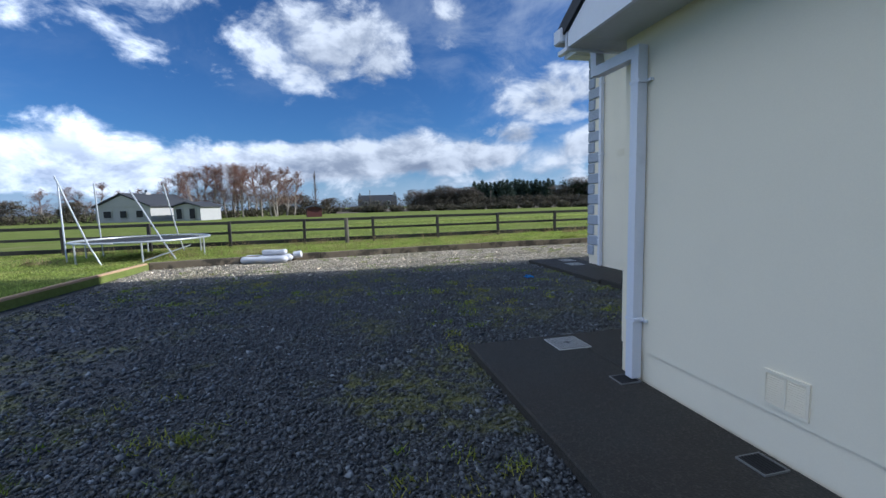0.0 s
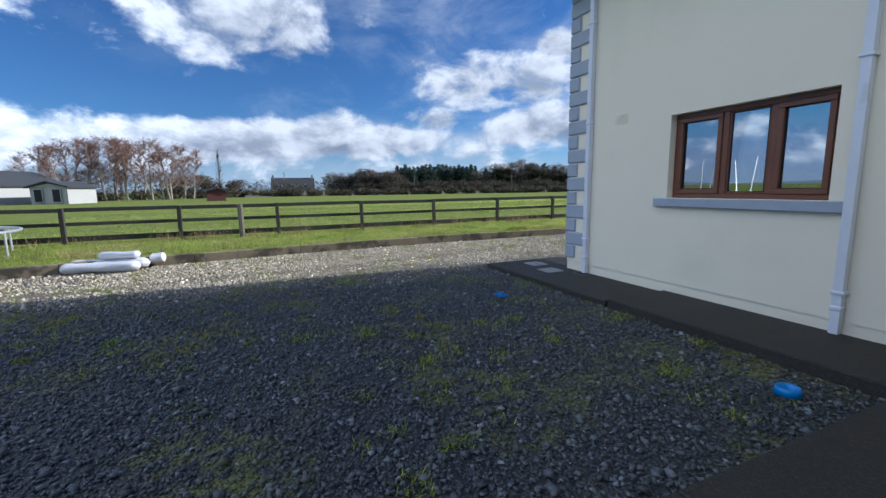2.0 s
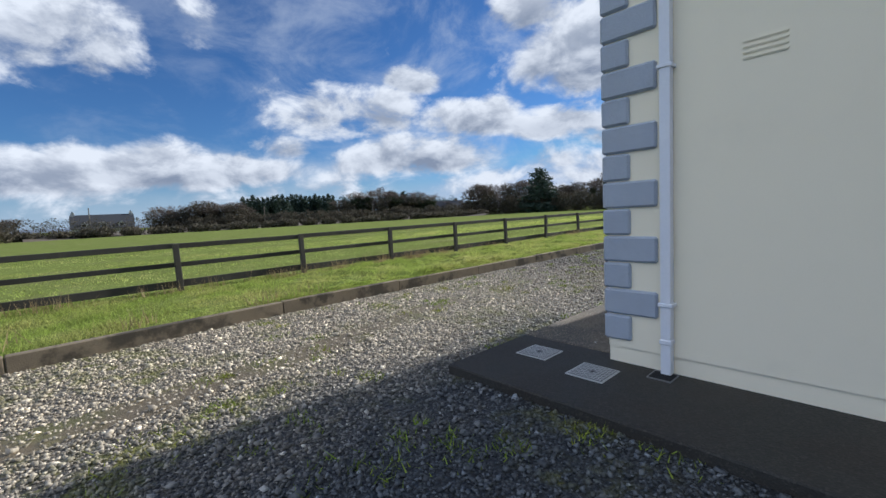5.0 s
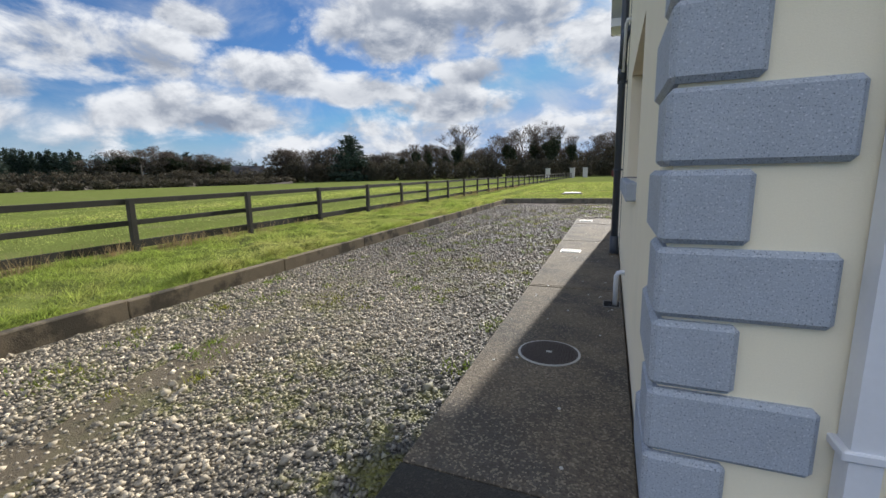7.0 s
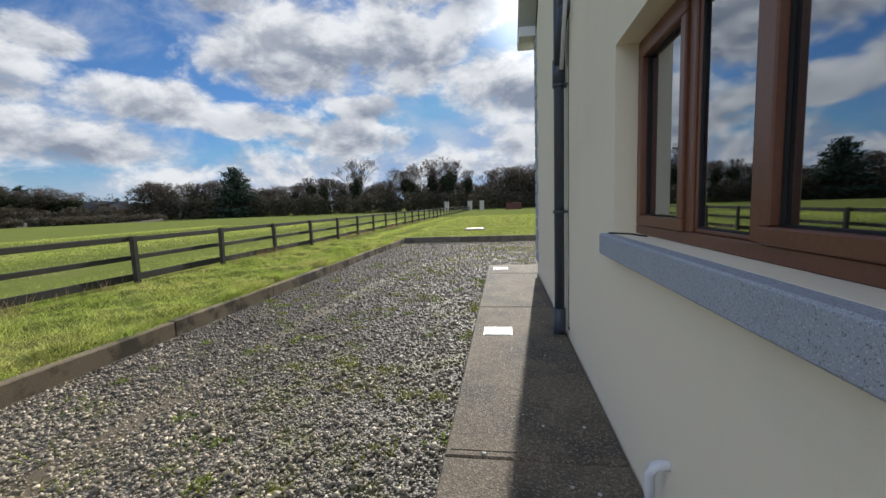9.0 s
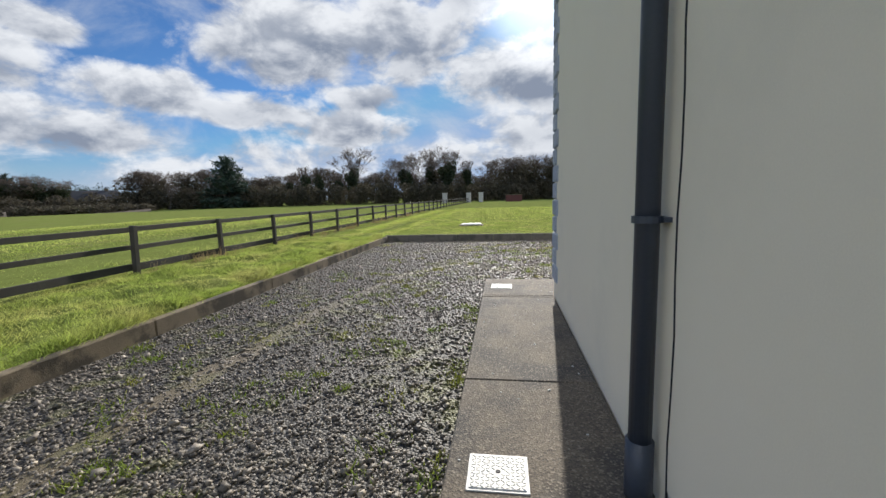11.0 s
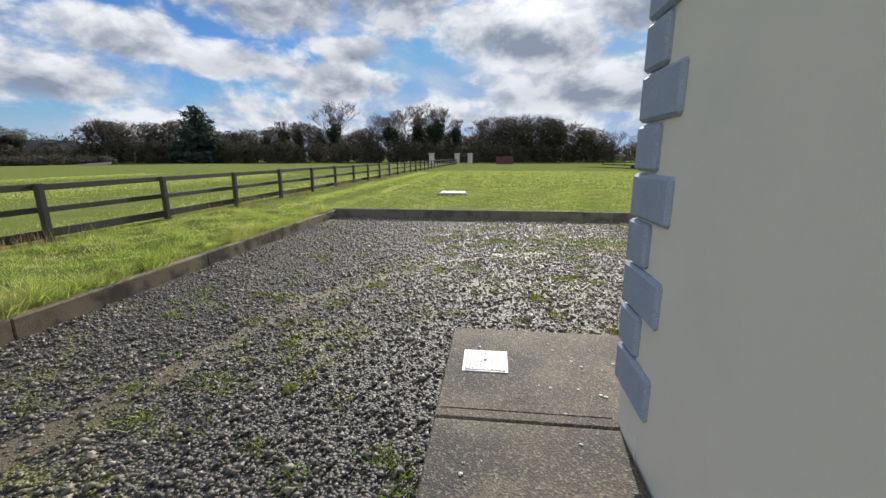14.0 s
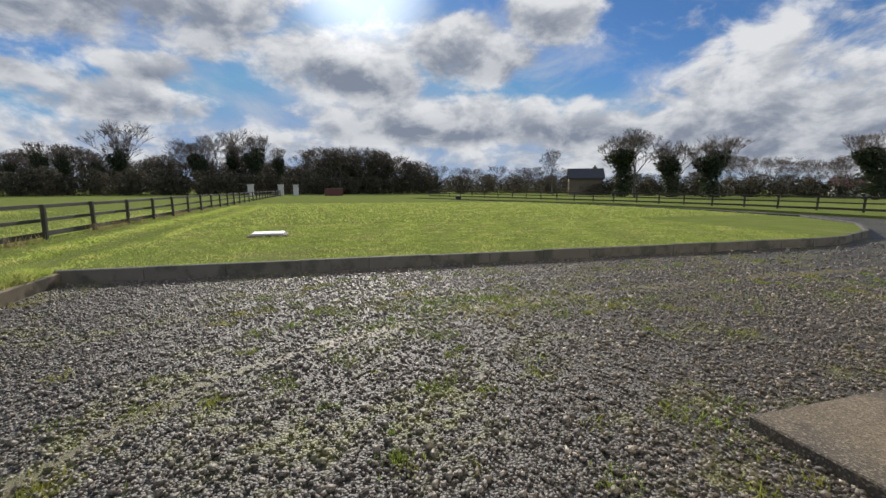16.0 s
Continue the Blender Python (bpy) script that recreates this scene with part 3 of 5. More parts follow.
def build_window(name, axis, opening, mullions, face, inward, label, near_first):
    """A brown three-light window. face: the wall's outer plane, inward: +1."""
    a0, a1, z0, z1 = opening
    w = thing(name, label, "window", kind="structure")
    d0, d1 = face + 0.10, face + 0.17

    def bx(p0, p1, q0, q1, r0, r1, bev=0.006):
        return box(p0, p1, q0, q1, r0, r1, bev) if axis == "x" else box(q0, q1, p0, p1, r0, r1, bev)
    fr = bmesh.new()
    t = 0.055
    for p0, p1, r0, r1 in ((a0, a1, z0, z0 + t), (a0, a1, z1 - t, z1), (a0, a0 + t, z0 + t, z1 - t), (a1 - t, a1, z0 + t, z1 - t)):
        if axis == "x":
            add_box(fr, p0, p1, d0, d1, r0, r1, 0.006)
        else:
            add_box(fr, d0, d1, p0, p1, r0, r1, 0.006)
    part("window_frame", fr, BROWN, w, "brown wood-grain frame")
    for m in mullions:
        part("mullion", bx(m - .035, m + .035, d0 + .002, d1 - .002, z0 + t, z1 - t), BROWN, w)
    edges = [a0 + t] + [v for m in mullions for v in (m - .035, m + .035)] + [a1 - t]
    for i in range(3):
        p0, p1 = edges[2 * i], edges[2 * i + 1]
        s = 0.055 if i != 1 else 0.018
        sash = bmesh.new()
        for q0, q1, r0, r1 in ((p0, p1, z0 + t, z0 + t + s), (p0, p1, z1 - t - s, z1 - t), (p0, p0 + s, z0 + t + s, z1 - t - s), (p1 - s, p1, z0 + t + s, z1 - t - s)):
            off = -0.014 if i != 1 else 0.012
            if axis == "x":
                add_box(sash, q0, q1, d0 + off, d1 - .02, r0, r1, 0.006)
            else:
                add_box(sash, d0 + off, d1 - .02, q0, q1, r0, r1, 0.006)
        sash_ob = part("sash", sash, BROWN, w)
        pane = part("pane", bx(p0 + s - .004, p1 - s + .004, d0 + .03, d0 + .034, z0 + t + s - .004, z1 - t - s + .004, 0), GLASS, sash_ob, "reflective glass pane")
        pane.visible_shadow = False
        # black glazing seal
        seal = bmesh.new()
        g = 0.008
        for q0, q1, r0, r1 in ((p0 + s, p1 - s, z0 + t + s, z0 + t + s + g), (p0 + s, p1 - s, z1 - t - s - g, z1 - t - s), (p0 + s, p0 + s + g, z0 + t + s + g, z1 - t - s - g),
                               (p1 - s - g, p1 - s, z0 + t + s + g, z1 - t - s - g)):
            if axis == "x":
                add_box(seal, q0, q1, d0 + .018, d0 + .029, r0, r1)
            else:
                add_box(seal, d0 + .018, d0 + .029, q0, q1, r0, r1)
        part("seal", seal, DARK, sash_ob)
    return w


win_a = build_window("window_1", "x", WIN_A, (2.50, 2.99), 0.0, 1, "brown three-light window in a cream wall", 0)
win_b = build_window("window_2", "y", WIN_B, (2.64, 3.13), 0.02, 1, "brown three-light window over a granite sill", 0)
part("window_sill", box(1.71, 3.71, -0.055, 0.10, 1.13, 1.238, 0.008), SILL, win_a, "blue-grey granite sill")
win_c = build_window("window_3", "x", WIN_C, (2.50, 2.99), 0.0, 1, "brown upper window above a granite sill", 0)
part("window_sill", box(1.71, 3.71, -0.055, 0.10, 4.02, 4.124, 0.008), SILL, win_c, "blue-grey granite sill")
part("window_sill", box(-0.072, 0.125, 1.74, 3.93, 1.11, 1.238, 0.008), SILL, win_b, "speckled granite sill")


def build_valance():
    bm = bmesh.new()
    n = 60
    for i in range(n):
        x0, x1 = 1.95 + 1.53 * i / n, 1.95 + 1.53 * (i + 1) / n

        def low(x):
            return 1.93 + 0.075 * abs(math.sin((x - 1.95) * math.pi / 0.17))
        vs = [bm.verts.new((x0, 0.24 + .008 * math.sin(i), low(x0))), bm.verts.new((x1, 0.24 + .008 * math.sin(i + 1), low(x1))), bm.verts.new((x1, 0.24 + .008 * math.sin(i + 1), 2.2)),
              bm.verts.new((x0, 0.24 + .008 * math.sin(i), 2.2))]
        bm.faces.new(vs)
    bmesh.ops.remove_doubles(bm, verts=bm.verts, dist=0.0001)
    ob = mesh_object("lace_valance", bm, LACE)
    s = ob.modifiers.new("thick", "SOLIDIFY")
    s.thickness = 0.004
    tagged(ob, "scalloped white lace valance behind the window", "curtain")


build_valance()

# ---------------------------------------------------------------- concrete path


def build_path():
    slab = thing("pavement", "dark stained concrete path round the house, back slabs toned for shade", "path", kind="structure")
    pieces = [(-1.03, -0.005, 0.17, 3.45), (-1.03, -0.005, 3.462, 6.98), (-1.03, -0.005, 6.992, 9.74),
              (-1.03, 2.05, 9.752, 11.03), (2.06, 16, 9.90, 11.84), (-1.03, 1.9, -1.0, 0.16)]
    for x0, x1, y0, y1 in pieces:
        part("slab", box(x0, x1, y0, y1, -0.22, 0.0, 0.010), DAMPSHADE if y1 < 1 else CONCRETE, slab)
    part("slab", box(1.912, 4.49, -0.98, -0.0, -0.22, 0.03, 0.012), DAMPSHADE, slab)
    part("slab", box(4.50, AX, AY, -0.0, -0.22, -0.002, 0.010), DAMPSHADE, slab)
    part("slab", box(4.50, 16, -4.20, AY - .01, -0.22, 0.0, 0.012), DAMPSHADE, slab)
    # trowelled lines beside the joints
    bm = bmesh.new()
    for y in (3.52, 9.84):
        add_box(bm, -1.0, -0.02, y, y + .008, -0.002, 0.0035)
    part("tooled_line", bm, CONCRETE, slab)


build_path()


def kerb_run(line, mat, length=2.3, w=0.11, top=0.115, label="weathered concrete kerb along the gravel", flip=1):
    k = thing("kerb", label, "kerb", kind="structure")
    rnd = random.Random(3)
    for (x0, y0), (x1, y1) in zip(line, line[1:]):
        d = math.hypot(x1 - x0, y1 - y0)
        n = max(1, round(d / length))
        for i in range(n):
            a, b = i / n, (i + 1) / n
            ang = math.atan2(y1 - y0, x1 - x0)
            m = Matrix.Translation((x0 + (x1 - x0) * a, y0 + (y1 - y0) * a, rnd.uniform(-.008, .008))) @ Matrix.Rotation(ang, 4, "Z")
            bm = add_box(bmesh.new(), 0.003, d / n - .003, -w * (flip < 0), w * (flip > 0), -0.2, top, 0.012, m)
            part("kerb_stone", bm, mat, k)
    return k


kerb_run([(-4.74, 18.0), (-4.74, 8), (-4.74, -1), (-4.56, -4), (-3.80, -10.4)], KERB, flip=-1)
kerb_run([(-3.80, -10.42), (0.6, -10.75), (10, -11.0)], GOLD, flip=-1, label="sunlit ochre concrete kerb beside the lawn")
kerb_run([(-4.84, 18.12), (4, 18.12), (12.2, 18.12), (13.6, 18.27), (16.5, 19.27), (20.15, 21.65), (22.8, 25.5), (23.2, 33.8), (21.1, 44.9), (14.5, 59.3)], KERBSHADE, 1.2, top=0.15, flip=-1,
         label="concrete kerb along the front lawn, darkened as in shade")

# ---------------------------------------------------------------- pipes and wall fittings


def clip_box(bm, x, y, z, ax):
    if ax == "y":
        add_box(bm, x - .055, x + .055, y - .047, y + .05, z, z + .028, 0.004)
    else:
        add_box(bm, x - .05, x + .047, y - .055, y + .055, z, z + .028, 0.004)


def white_pipe(x, y, top, clips, label, offset=True):
    p = thing("downpipe", label, "downpipe")
    pts = [(x, y, 0.012), (x, y, top - 0.35)]
    if offset:
        pts += [(x - .02, y - .04, top - 0.22), (x - .10, -0.46, top + 0.02), (x - .10, -0.49, top + .08)]
    else:
        pts += [(x, y, top)]
    part("pipe", tube(pts, 0.036, square=True), UPVC, p)
    for z in clips:
        bm = bmesh.new()
        clip_box(bm, x, y, z, "y")
        part("clip", bm, UPVC, p)
    part("shoe", box(x - .045, x + .045, y - .045, y + .04, 0.25, 0.29, 0.006), UPVC, p)
    return p


white_pipe(0.49, -0.045, EAVE, (0.55, 2.35, 3.8), "square white plastic downpipe beside the granite quoins")
white_pipe(3.74, -0.045, EAVE, (0.4, 2.45, 3.9), "square white plastic downpipe beside the window")


def annex_pipe():
    p = thing("downpipe", "square white downpipe cranked across the annex corner", "downpipe")
    x, y = 5.665, AY - 0.05
    part("pipe", tube([(x, y, 0.012), (x, y, 2.46)], 0.040, square=True), UPVC, p)
    part("crank", tube([(x + .04, y, 2.49), (5.20, y - .02, 2.49)], 0.040, square=True), UPVC, p)
    part("outlet", tube([(5.17, y - .02, 2.46), (5.15, y - .02, 2.72)], 0.038, square=True), UPVC, p)
    for z in (0.47, 2.26):
        bm = bmesh.new()
        clip_box(bm, x, y + .005, z, "y")
        add_box(bm, x + .05, x + .10, y + .02, y + .045, z + .004, z + .02)
        part("clip", bm, UPVC, p)


annex_pipe()


def soil_pipe():
    p = thing("soil_pipe", "dark grey round soil pipe on the gable wall", "pipe")
    x, y = -0.085, 5.74
    part("pipe", tube([(x, y, 0.005), (x, y, 5.9)], 0.052, 16), BLACKPIPE, p, smooth=True)
    part("socket", tube([(x, y, 0.0), (x, y, 0.10), (x, y, 0.11), (x, y, .30)], 0.064, 16), BLACKPIPE, p, smooth=True)
    part("branch", tube([(x, y, 2.78), (x + .0, y - .10, 3.02), (x + .02, y - .16, 3.26), (0.05, y - .2, 3.34)], 0.055, 14), BLACKPIPE, p, smooth=True)
    part("socket", tube([(x, y, 2.62), (x, y, 2.86)], 0.064, 16), BLACKPIPE, p, smooth=True)
    for z in (1.32, 2.6, 4.0):
        part("clip", tube([(x, y, z), (x, y, z + .03)], 0.066, 16), BLACKPIPE, p)
        part("bracket", box(-0.04, 0.0, y - .07, y + .07, z + .004, z + .026), BLACKPIPE, p)
    part("foot_ring", tube([(x, y, 0.0), (x, y, 0.018)], 0.078, 18), CONCRETE, p)
    w = thing("overflow_pipe", "thin white waste pipe running into the soil pipe", "pipe")
    part("pipe", tube([(0.02, y - .42, 3.36), (-.05, y - .42, 3.36), (-.07, y - .38, 3.32), (-.075, y - .12, 2.74)], 0.02, 8), UPVC, w, smooth=True)
    c = thing("cable", "black cable clipped beside the soil pipe", "cable")
    part("wire", tube([(-0.006, y - .13 + .012 * math.sin(i * 1.7), 0.1 + i * .25) for i in range(22)], 0.006, 5), DARK, c)


soil_pipe()


def waste_bend():
    p = thing("waste_pipe", "white waste pipe bending down into a gully", "pipe")
    pts = [(0.01, 2.93, 0.345), (-.04, 2.93, 0.345), (-.065, 2.93, .335), (-.08, 2.93, .30), (-.08, 2.93, 0.01)]
    part("pipe", tube(pts, 0.022, 10), UPVC, p, smooth=True)


waste_bend()


def gully(x0, x1, y0, y1, label, bars_along="x"):
    g = thing("gully_grate", label, "drain")
    fr = bmesh.new()
    t = 0.007
    for a, b, c, d in ((x0, x1, y0, y0 + t), (x0, x1, y1 - t, y1), (x0, x0 + t, y0 + t, y1 - t), (x1 - t, x1, y0 + t, y1 - t)):
        add_box(fr, a, b, c, d, -0.01, 0.010)
    part("frame", fr, DULL, g)
    part("well", box(x0 + t, x1 - t, y0 + t, y1 - t, -0.01, 0.003), DARK, g, "dark drain opening")
    n = 7
    for i in range(n):
        y = y0 + t + (y1 - y0 - 2 * t) * (i + .5) / n
        part("bar", box(x0 + t, x1 - t, y - .004, y + .004, 0.002, 0.008), DARK, g)


gully(0.39, 0.57, -0.20, -0.02, "small dark drain grate at the foot of the downpipe")
gully(5.60, 5.76, -3.35, -3.17, "dark gully with a pale frame under the downpipe")
gully(6.72, 6.89, -3.35, -3.19, "dark gully with a pale frame in the path")
gully(-0.19, -0.03, 2.86, 3.06, "dark slotted gully under the waste pipe")


def cover(x0, x1, y0, y1, label, mat=COVER, rot=0):
    c = thing("access_cover", label, "manhole cover", group="square access covers")
    part("frame", box(x0, x1, y0, y1, -0.01, 0.006, 0.002), mat, c)
    part("plate", box(x0 + .016, x1 - .016, y0 + .016, y1 - .016, 0.0, 0.010, 0.002), DULL if y1 < 0 else mat, c)
    bm = bmesh.new()
    n = 11
    for i in range(n):
        for j in range(n):
            x, y = x0 + .03 + (x1 - x0 - .06) * i / (n - 1), y0 + .03 + (y1 - y0 - .06) * j / (n - 1)
            if abs(i - 5) + abs(j - 5) < 2:
                continue
            m = Matrix.Translation((x, y, 0.011)) @ Matrix.Rotation(radians(45 if (i + j) % 2 else -45), 4, "Z")
            add_box(bm, -.011, .011, -.0035, .0035, -.002, .0022, 0, m)
    part("tread", bm, mat, c)
    part("keyhole", tube([((x0 + x1) / 2, (y0 + y1) / 2, 0.005), ((x0 + x1) / 2, (y0 + y1) / 2, 0.0125)], 0.014, 12), DARK, c)


cover(-0.74, -0.42, -0.38, -0.07, "pale square chequer-plate cover in the path corner")
cover(-0.13, 0.19, -0.53, -0.21, "pale square chequer-plate cover near the quoins")
cover(-0.91, -0.59, 5.70, 6.00, "bright square chequer-plate cover in the sunlit path")
cover(-0.91, -0.59, 10.28, 10.60, "bright square chequer-plate cover at the path's end")
cover(4.60, 4.94, -3.42, -3.08, "dull square chequer-plate cover beside the annex", COVER)


def round_manhole():
    m = thing("round_manhole", "round rusty iron manhole cover with a pale rim", "manhole cover", at=(-0.54, 1.60, 0))
    part("rim", tube([(0, 0, -0.01), (0, 0, 0.006)], 0.225, 40), COVER, m, "pale metal rim")
    part("plate", tube([(0, 0, 0.0), (0, 0, 0.009)], 0.208, 40), IRON, m)
    bm = bmesh.new()
    for i in range(-9, 10):
        for j in range(-9, 10):
            x, y = i * .021, j * .021
            if .03 < math.hypot(x, y) < .19:
                add_box(bm, x - .007, x + .007, y - .007, y + .007, .008, .0125)
    part("stud", bm, IRON, m)
    part("keyhole", box(-.02, .02, -.012, .012, .006, .0135), COVER, m)


round_manhole()


def louvre(name, x0, x1, z0, z1, y, n, label, mat):
    v = thing(name, label, "vent")
    fr = bmesh.new()
    t = 0.016
    for a, b, c, d in ((x0, x1, z0, z0 + t), (x0, x1, z1 - t, z1), (x0, x0 + t, z0 + t, z1 - t), (x1 - t, x1, z0 + t, z1 - t), ((x0 + x1) / 2 - .005, (x0 + x1) / 2 + .005, z0 + t, z1 - t)):
        add_box(fr, a, b, y - .010, y + .004, c, d)
    part("frame", fr, mat, v)
    for i in range(n):
        z = z0 + t + (z1 - z0 - 2 * t) * (i + .5) / n
        m = Matrix.Translation(((x0 + x1) / 2, y - .003, z)) @ Matrix.Rotation(radians(35), 4, "X")
        part("slat", add_box(bmesh.new(), -(x1 - x0) / 2 + t, (x1 - x0) / 2 - t, -.006, .006, -.0015, .0015, 0, m), mat, v)


louvre("wall_vent", 6.68, 6.92, 0.27, 0.47, AY, 13, "cream louvred vent low on the annex wall", RENDER)


def slot_vent():
    v = thing("wall_vent", "small slotted vent in the cream render", "vent")
    for i in range(4):
        z = 2.28 + i * .036
        part("slot", box(0.96, 1.19, -0.006, 0.004, z, z + .008), RENDER, v)
        part("hood", box(0.955, 1.195, -0.010, 0.004, z + .008, z + .014), RENDER, v)


slot_vent()


def meter_patch():
    b = thing("cable_guard", "short black bracket fixed high on the gable wall", "bracket")
    part("plate", box(-0.03, 0.0, 5.0, 5.08, 3.52, 3.6, 0.004), SOFFIT, b)


meter_patch()

# ---------------------------------------------------------------- loose things in the yard


def blue_bowl():
    bm = bmesh.new()
    prof = [(0.0, 0.02), (0.075, 0.02), (0.085, 0.07), (0.092, 0.075), (0.10, 0.07), (0.112, 0.0), (0.0, 0.0)]
    rings = [[bm.verts.new((r * math.cos(a * math.pi / 12), r * math.sin(a * math.pi / 12), z)) for a in range(24)] for r, z in prof[1:-1]]
    for a, b in zip(rings, rings[1:]):
        for i in range(24):
            bm.faces.new((a[i], a[(i + 1) % 24], b[(i + 1) % 24], b[i]))
    bm.faces.new(rings[0])
    bm.faces.new(rings[-1][::-1])
    bmesh.ops.recalc_face_normals(bm, faces=bm.faces)
    ob = mesh_object("pet_bowl", bm, BLUE, smooth=True)
    ob.location = (4.12, -1.5, Z_YARD + 0.012)
    ob.scale = (0.75, 0.75, 0.75)
    tagged(ob, "bright blue plastic bowl lying on the gravel", "bowl")


blue_bowl()


def lumpy_roll(a, b, r, seed):
    bm = bmesh.new()
    a, b = Vector(a), Vector(b)
    d = (b - a).normalized()
    u = d.cross(Vector((0, 0, 1))).normalized()
    v = u.cross(d)
    rings = []
    n, s = 22, 16
    for i in range(n + 1):
        f = i / n
        e = min(1.0, math.sqrt(max(0.0, 1 - (1 - min(f, 1 - f) / 0.09) ** 2)) if min(f, 1 - f) < 0.09 else 1.0)
        p = a.lerp(b, f)
        ring = []
        for k in range(s):
            ang = 2 * math.pi * k / s
            q = u * math.cos(ang) + v * math.sin(ang)
            w = 1 + 0.22 * noise.noise(p * 3 + q * 1.3 + Vector((seed, 0, 0))) + 0.08 * noise.noise(p * 11 + q * 2)
            ring.append(bm.verts.new(p + Vector((q.x * 1.15, q.y * 1.15, q.z * 0.85)) * r * max(e, .12) * w))
        rings.append(ring)
    for x, y in zip(rings, rings[1:]):
        for k in range(s):
            bm.faces.new((x[k], x[(k + 1) % s], y[(k + 1) % s], y[k]))
    bm.faces.new(rings[0][::-1])
    bm.faces.new(rings[-1])
    bmesh.ops.recalc_face_normals(bm, faces=bm.faces)
    return bm


def sheeting():
    g = "rolls of white sheeting"
    for a, b, r, s in (((-4.05, -8.25, 0.02), (-3.75, -6.95, 0.03), 0.115, 1), ((-4.33, -8.2, 0.03), (-4.0, -6.85, 0.05), 0.125, 5), ((-4.20, -7.7, 0.20), (-4.0, -7.0, 0.22), 0.085, 9)):
        tagged(mesh_object("sheeting_roll", lumpy_roll(a, b, r, s), SHEETING, smooth=True), "crumpled roll of white plastic sheeting on the gravel edge", "plastic roll", g)
    tagged(mesh_object("sheeting_roll", lumpy_roll((-4.15, -6.86, .10), (-4.12, -6.62, .12), 0.11, 4), SHEETING, smooth=True), "bunched white plastic bundle beside the rolls", "plastic roll", g)


sheeting()


def trampoline():
    cx, cy, R, h = -6.0, -11.35, 1.75, 0.56
    t = thing("trampoline", "old round trampoline with bent poles on the grass", "trampoline", at=(cx, cy, Z_LAWN))
    ring = [(R * math.cos(a * math.pi / 20), R * math.sin(a * math.pi / 20), h) for a in range(41)]
    part("rim", tube(ring, 0.03, 8), STEEL, t, "galvanised rim", True)
    bm = bmesh.new()
    top = [bm.verts.new((.86 * x, .86 * y, h - .02)) for x, y, z in ring[:-1]]
    bot = [bm.verts.new((.86 * x, .86 * y, h - .03)) for x, y, z in ring[:-1]]
    bm.faces.new(top)
    bm.faces.new(bot[::-1])
    for i in range(40):
        bm.faces.new((top[i], bot[i], bot[(i + 1) % 40], top[(i + 1) % 40]))
    part("mat", bm, DARK, t, "black woven mat")
    for i in range(40):
        a = i * math.pi / 20
        part("spring", tube([(.87 * R * math.cos(a), .87 * R * math.sin(a), h - .02), (R * math.cos(a), R * math.sin(a), h)], 0.006, 4), STEEL, t)
    for a in (20, 80, 140, 200, 260, 320):
        c, s = math.cos(radians(a)), math.sin(radians(a))
        part("leg", tube([(R * c, R * s, h), (R * 1.0 * c, R * s, 0.0)], 0.024, 8), STEEL, t)
    # enclosure poles, leaning out of true
    for a, lean, z1 in ((-65, (-.45, -.25), 2.3), (-10, (-.25, -.95), 2.35), (45, (-.5, -1.2), 2.0), (165, (.2, -.4), 2.3), (-120, (0.05, -.02), 2.3)):
        c, s = math.cos(radians(a)) * (R + .06), math.sin(radians(a)) * (R + .06)
        part("pole", tube([(c, s, 0.0), (c + .3 * lean[0], s + .3 * lean[1], h), (c + lean[0], s + lean[1], z1)], 0.021, 8), STEEL, t)
    part("brace", tube([(R * math.cos(.35), R * math.sin(.35), .04), (R * .7, R * .95, .40)], 0.018, 6), STEEL, t)


trampoline()


def inspection_pit():
    p = thing("inspection_cover", "pale concrete inspection cover sunk in the lawn", "manhole cover", at=(-2.2, 23.3, Z_LAWN))
    part("slab", box(-.45, .45, -.35, .35, -0.02, 0.10, 0.02), COVER, p)
    part("rim", box(-.55, .55, -.45, .45, -0.02, 0.055, 0.03), KERB, p)


inspection_pit()

# ---------------------------------------------------------------- fences


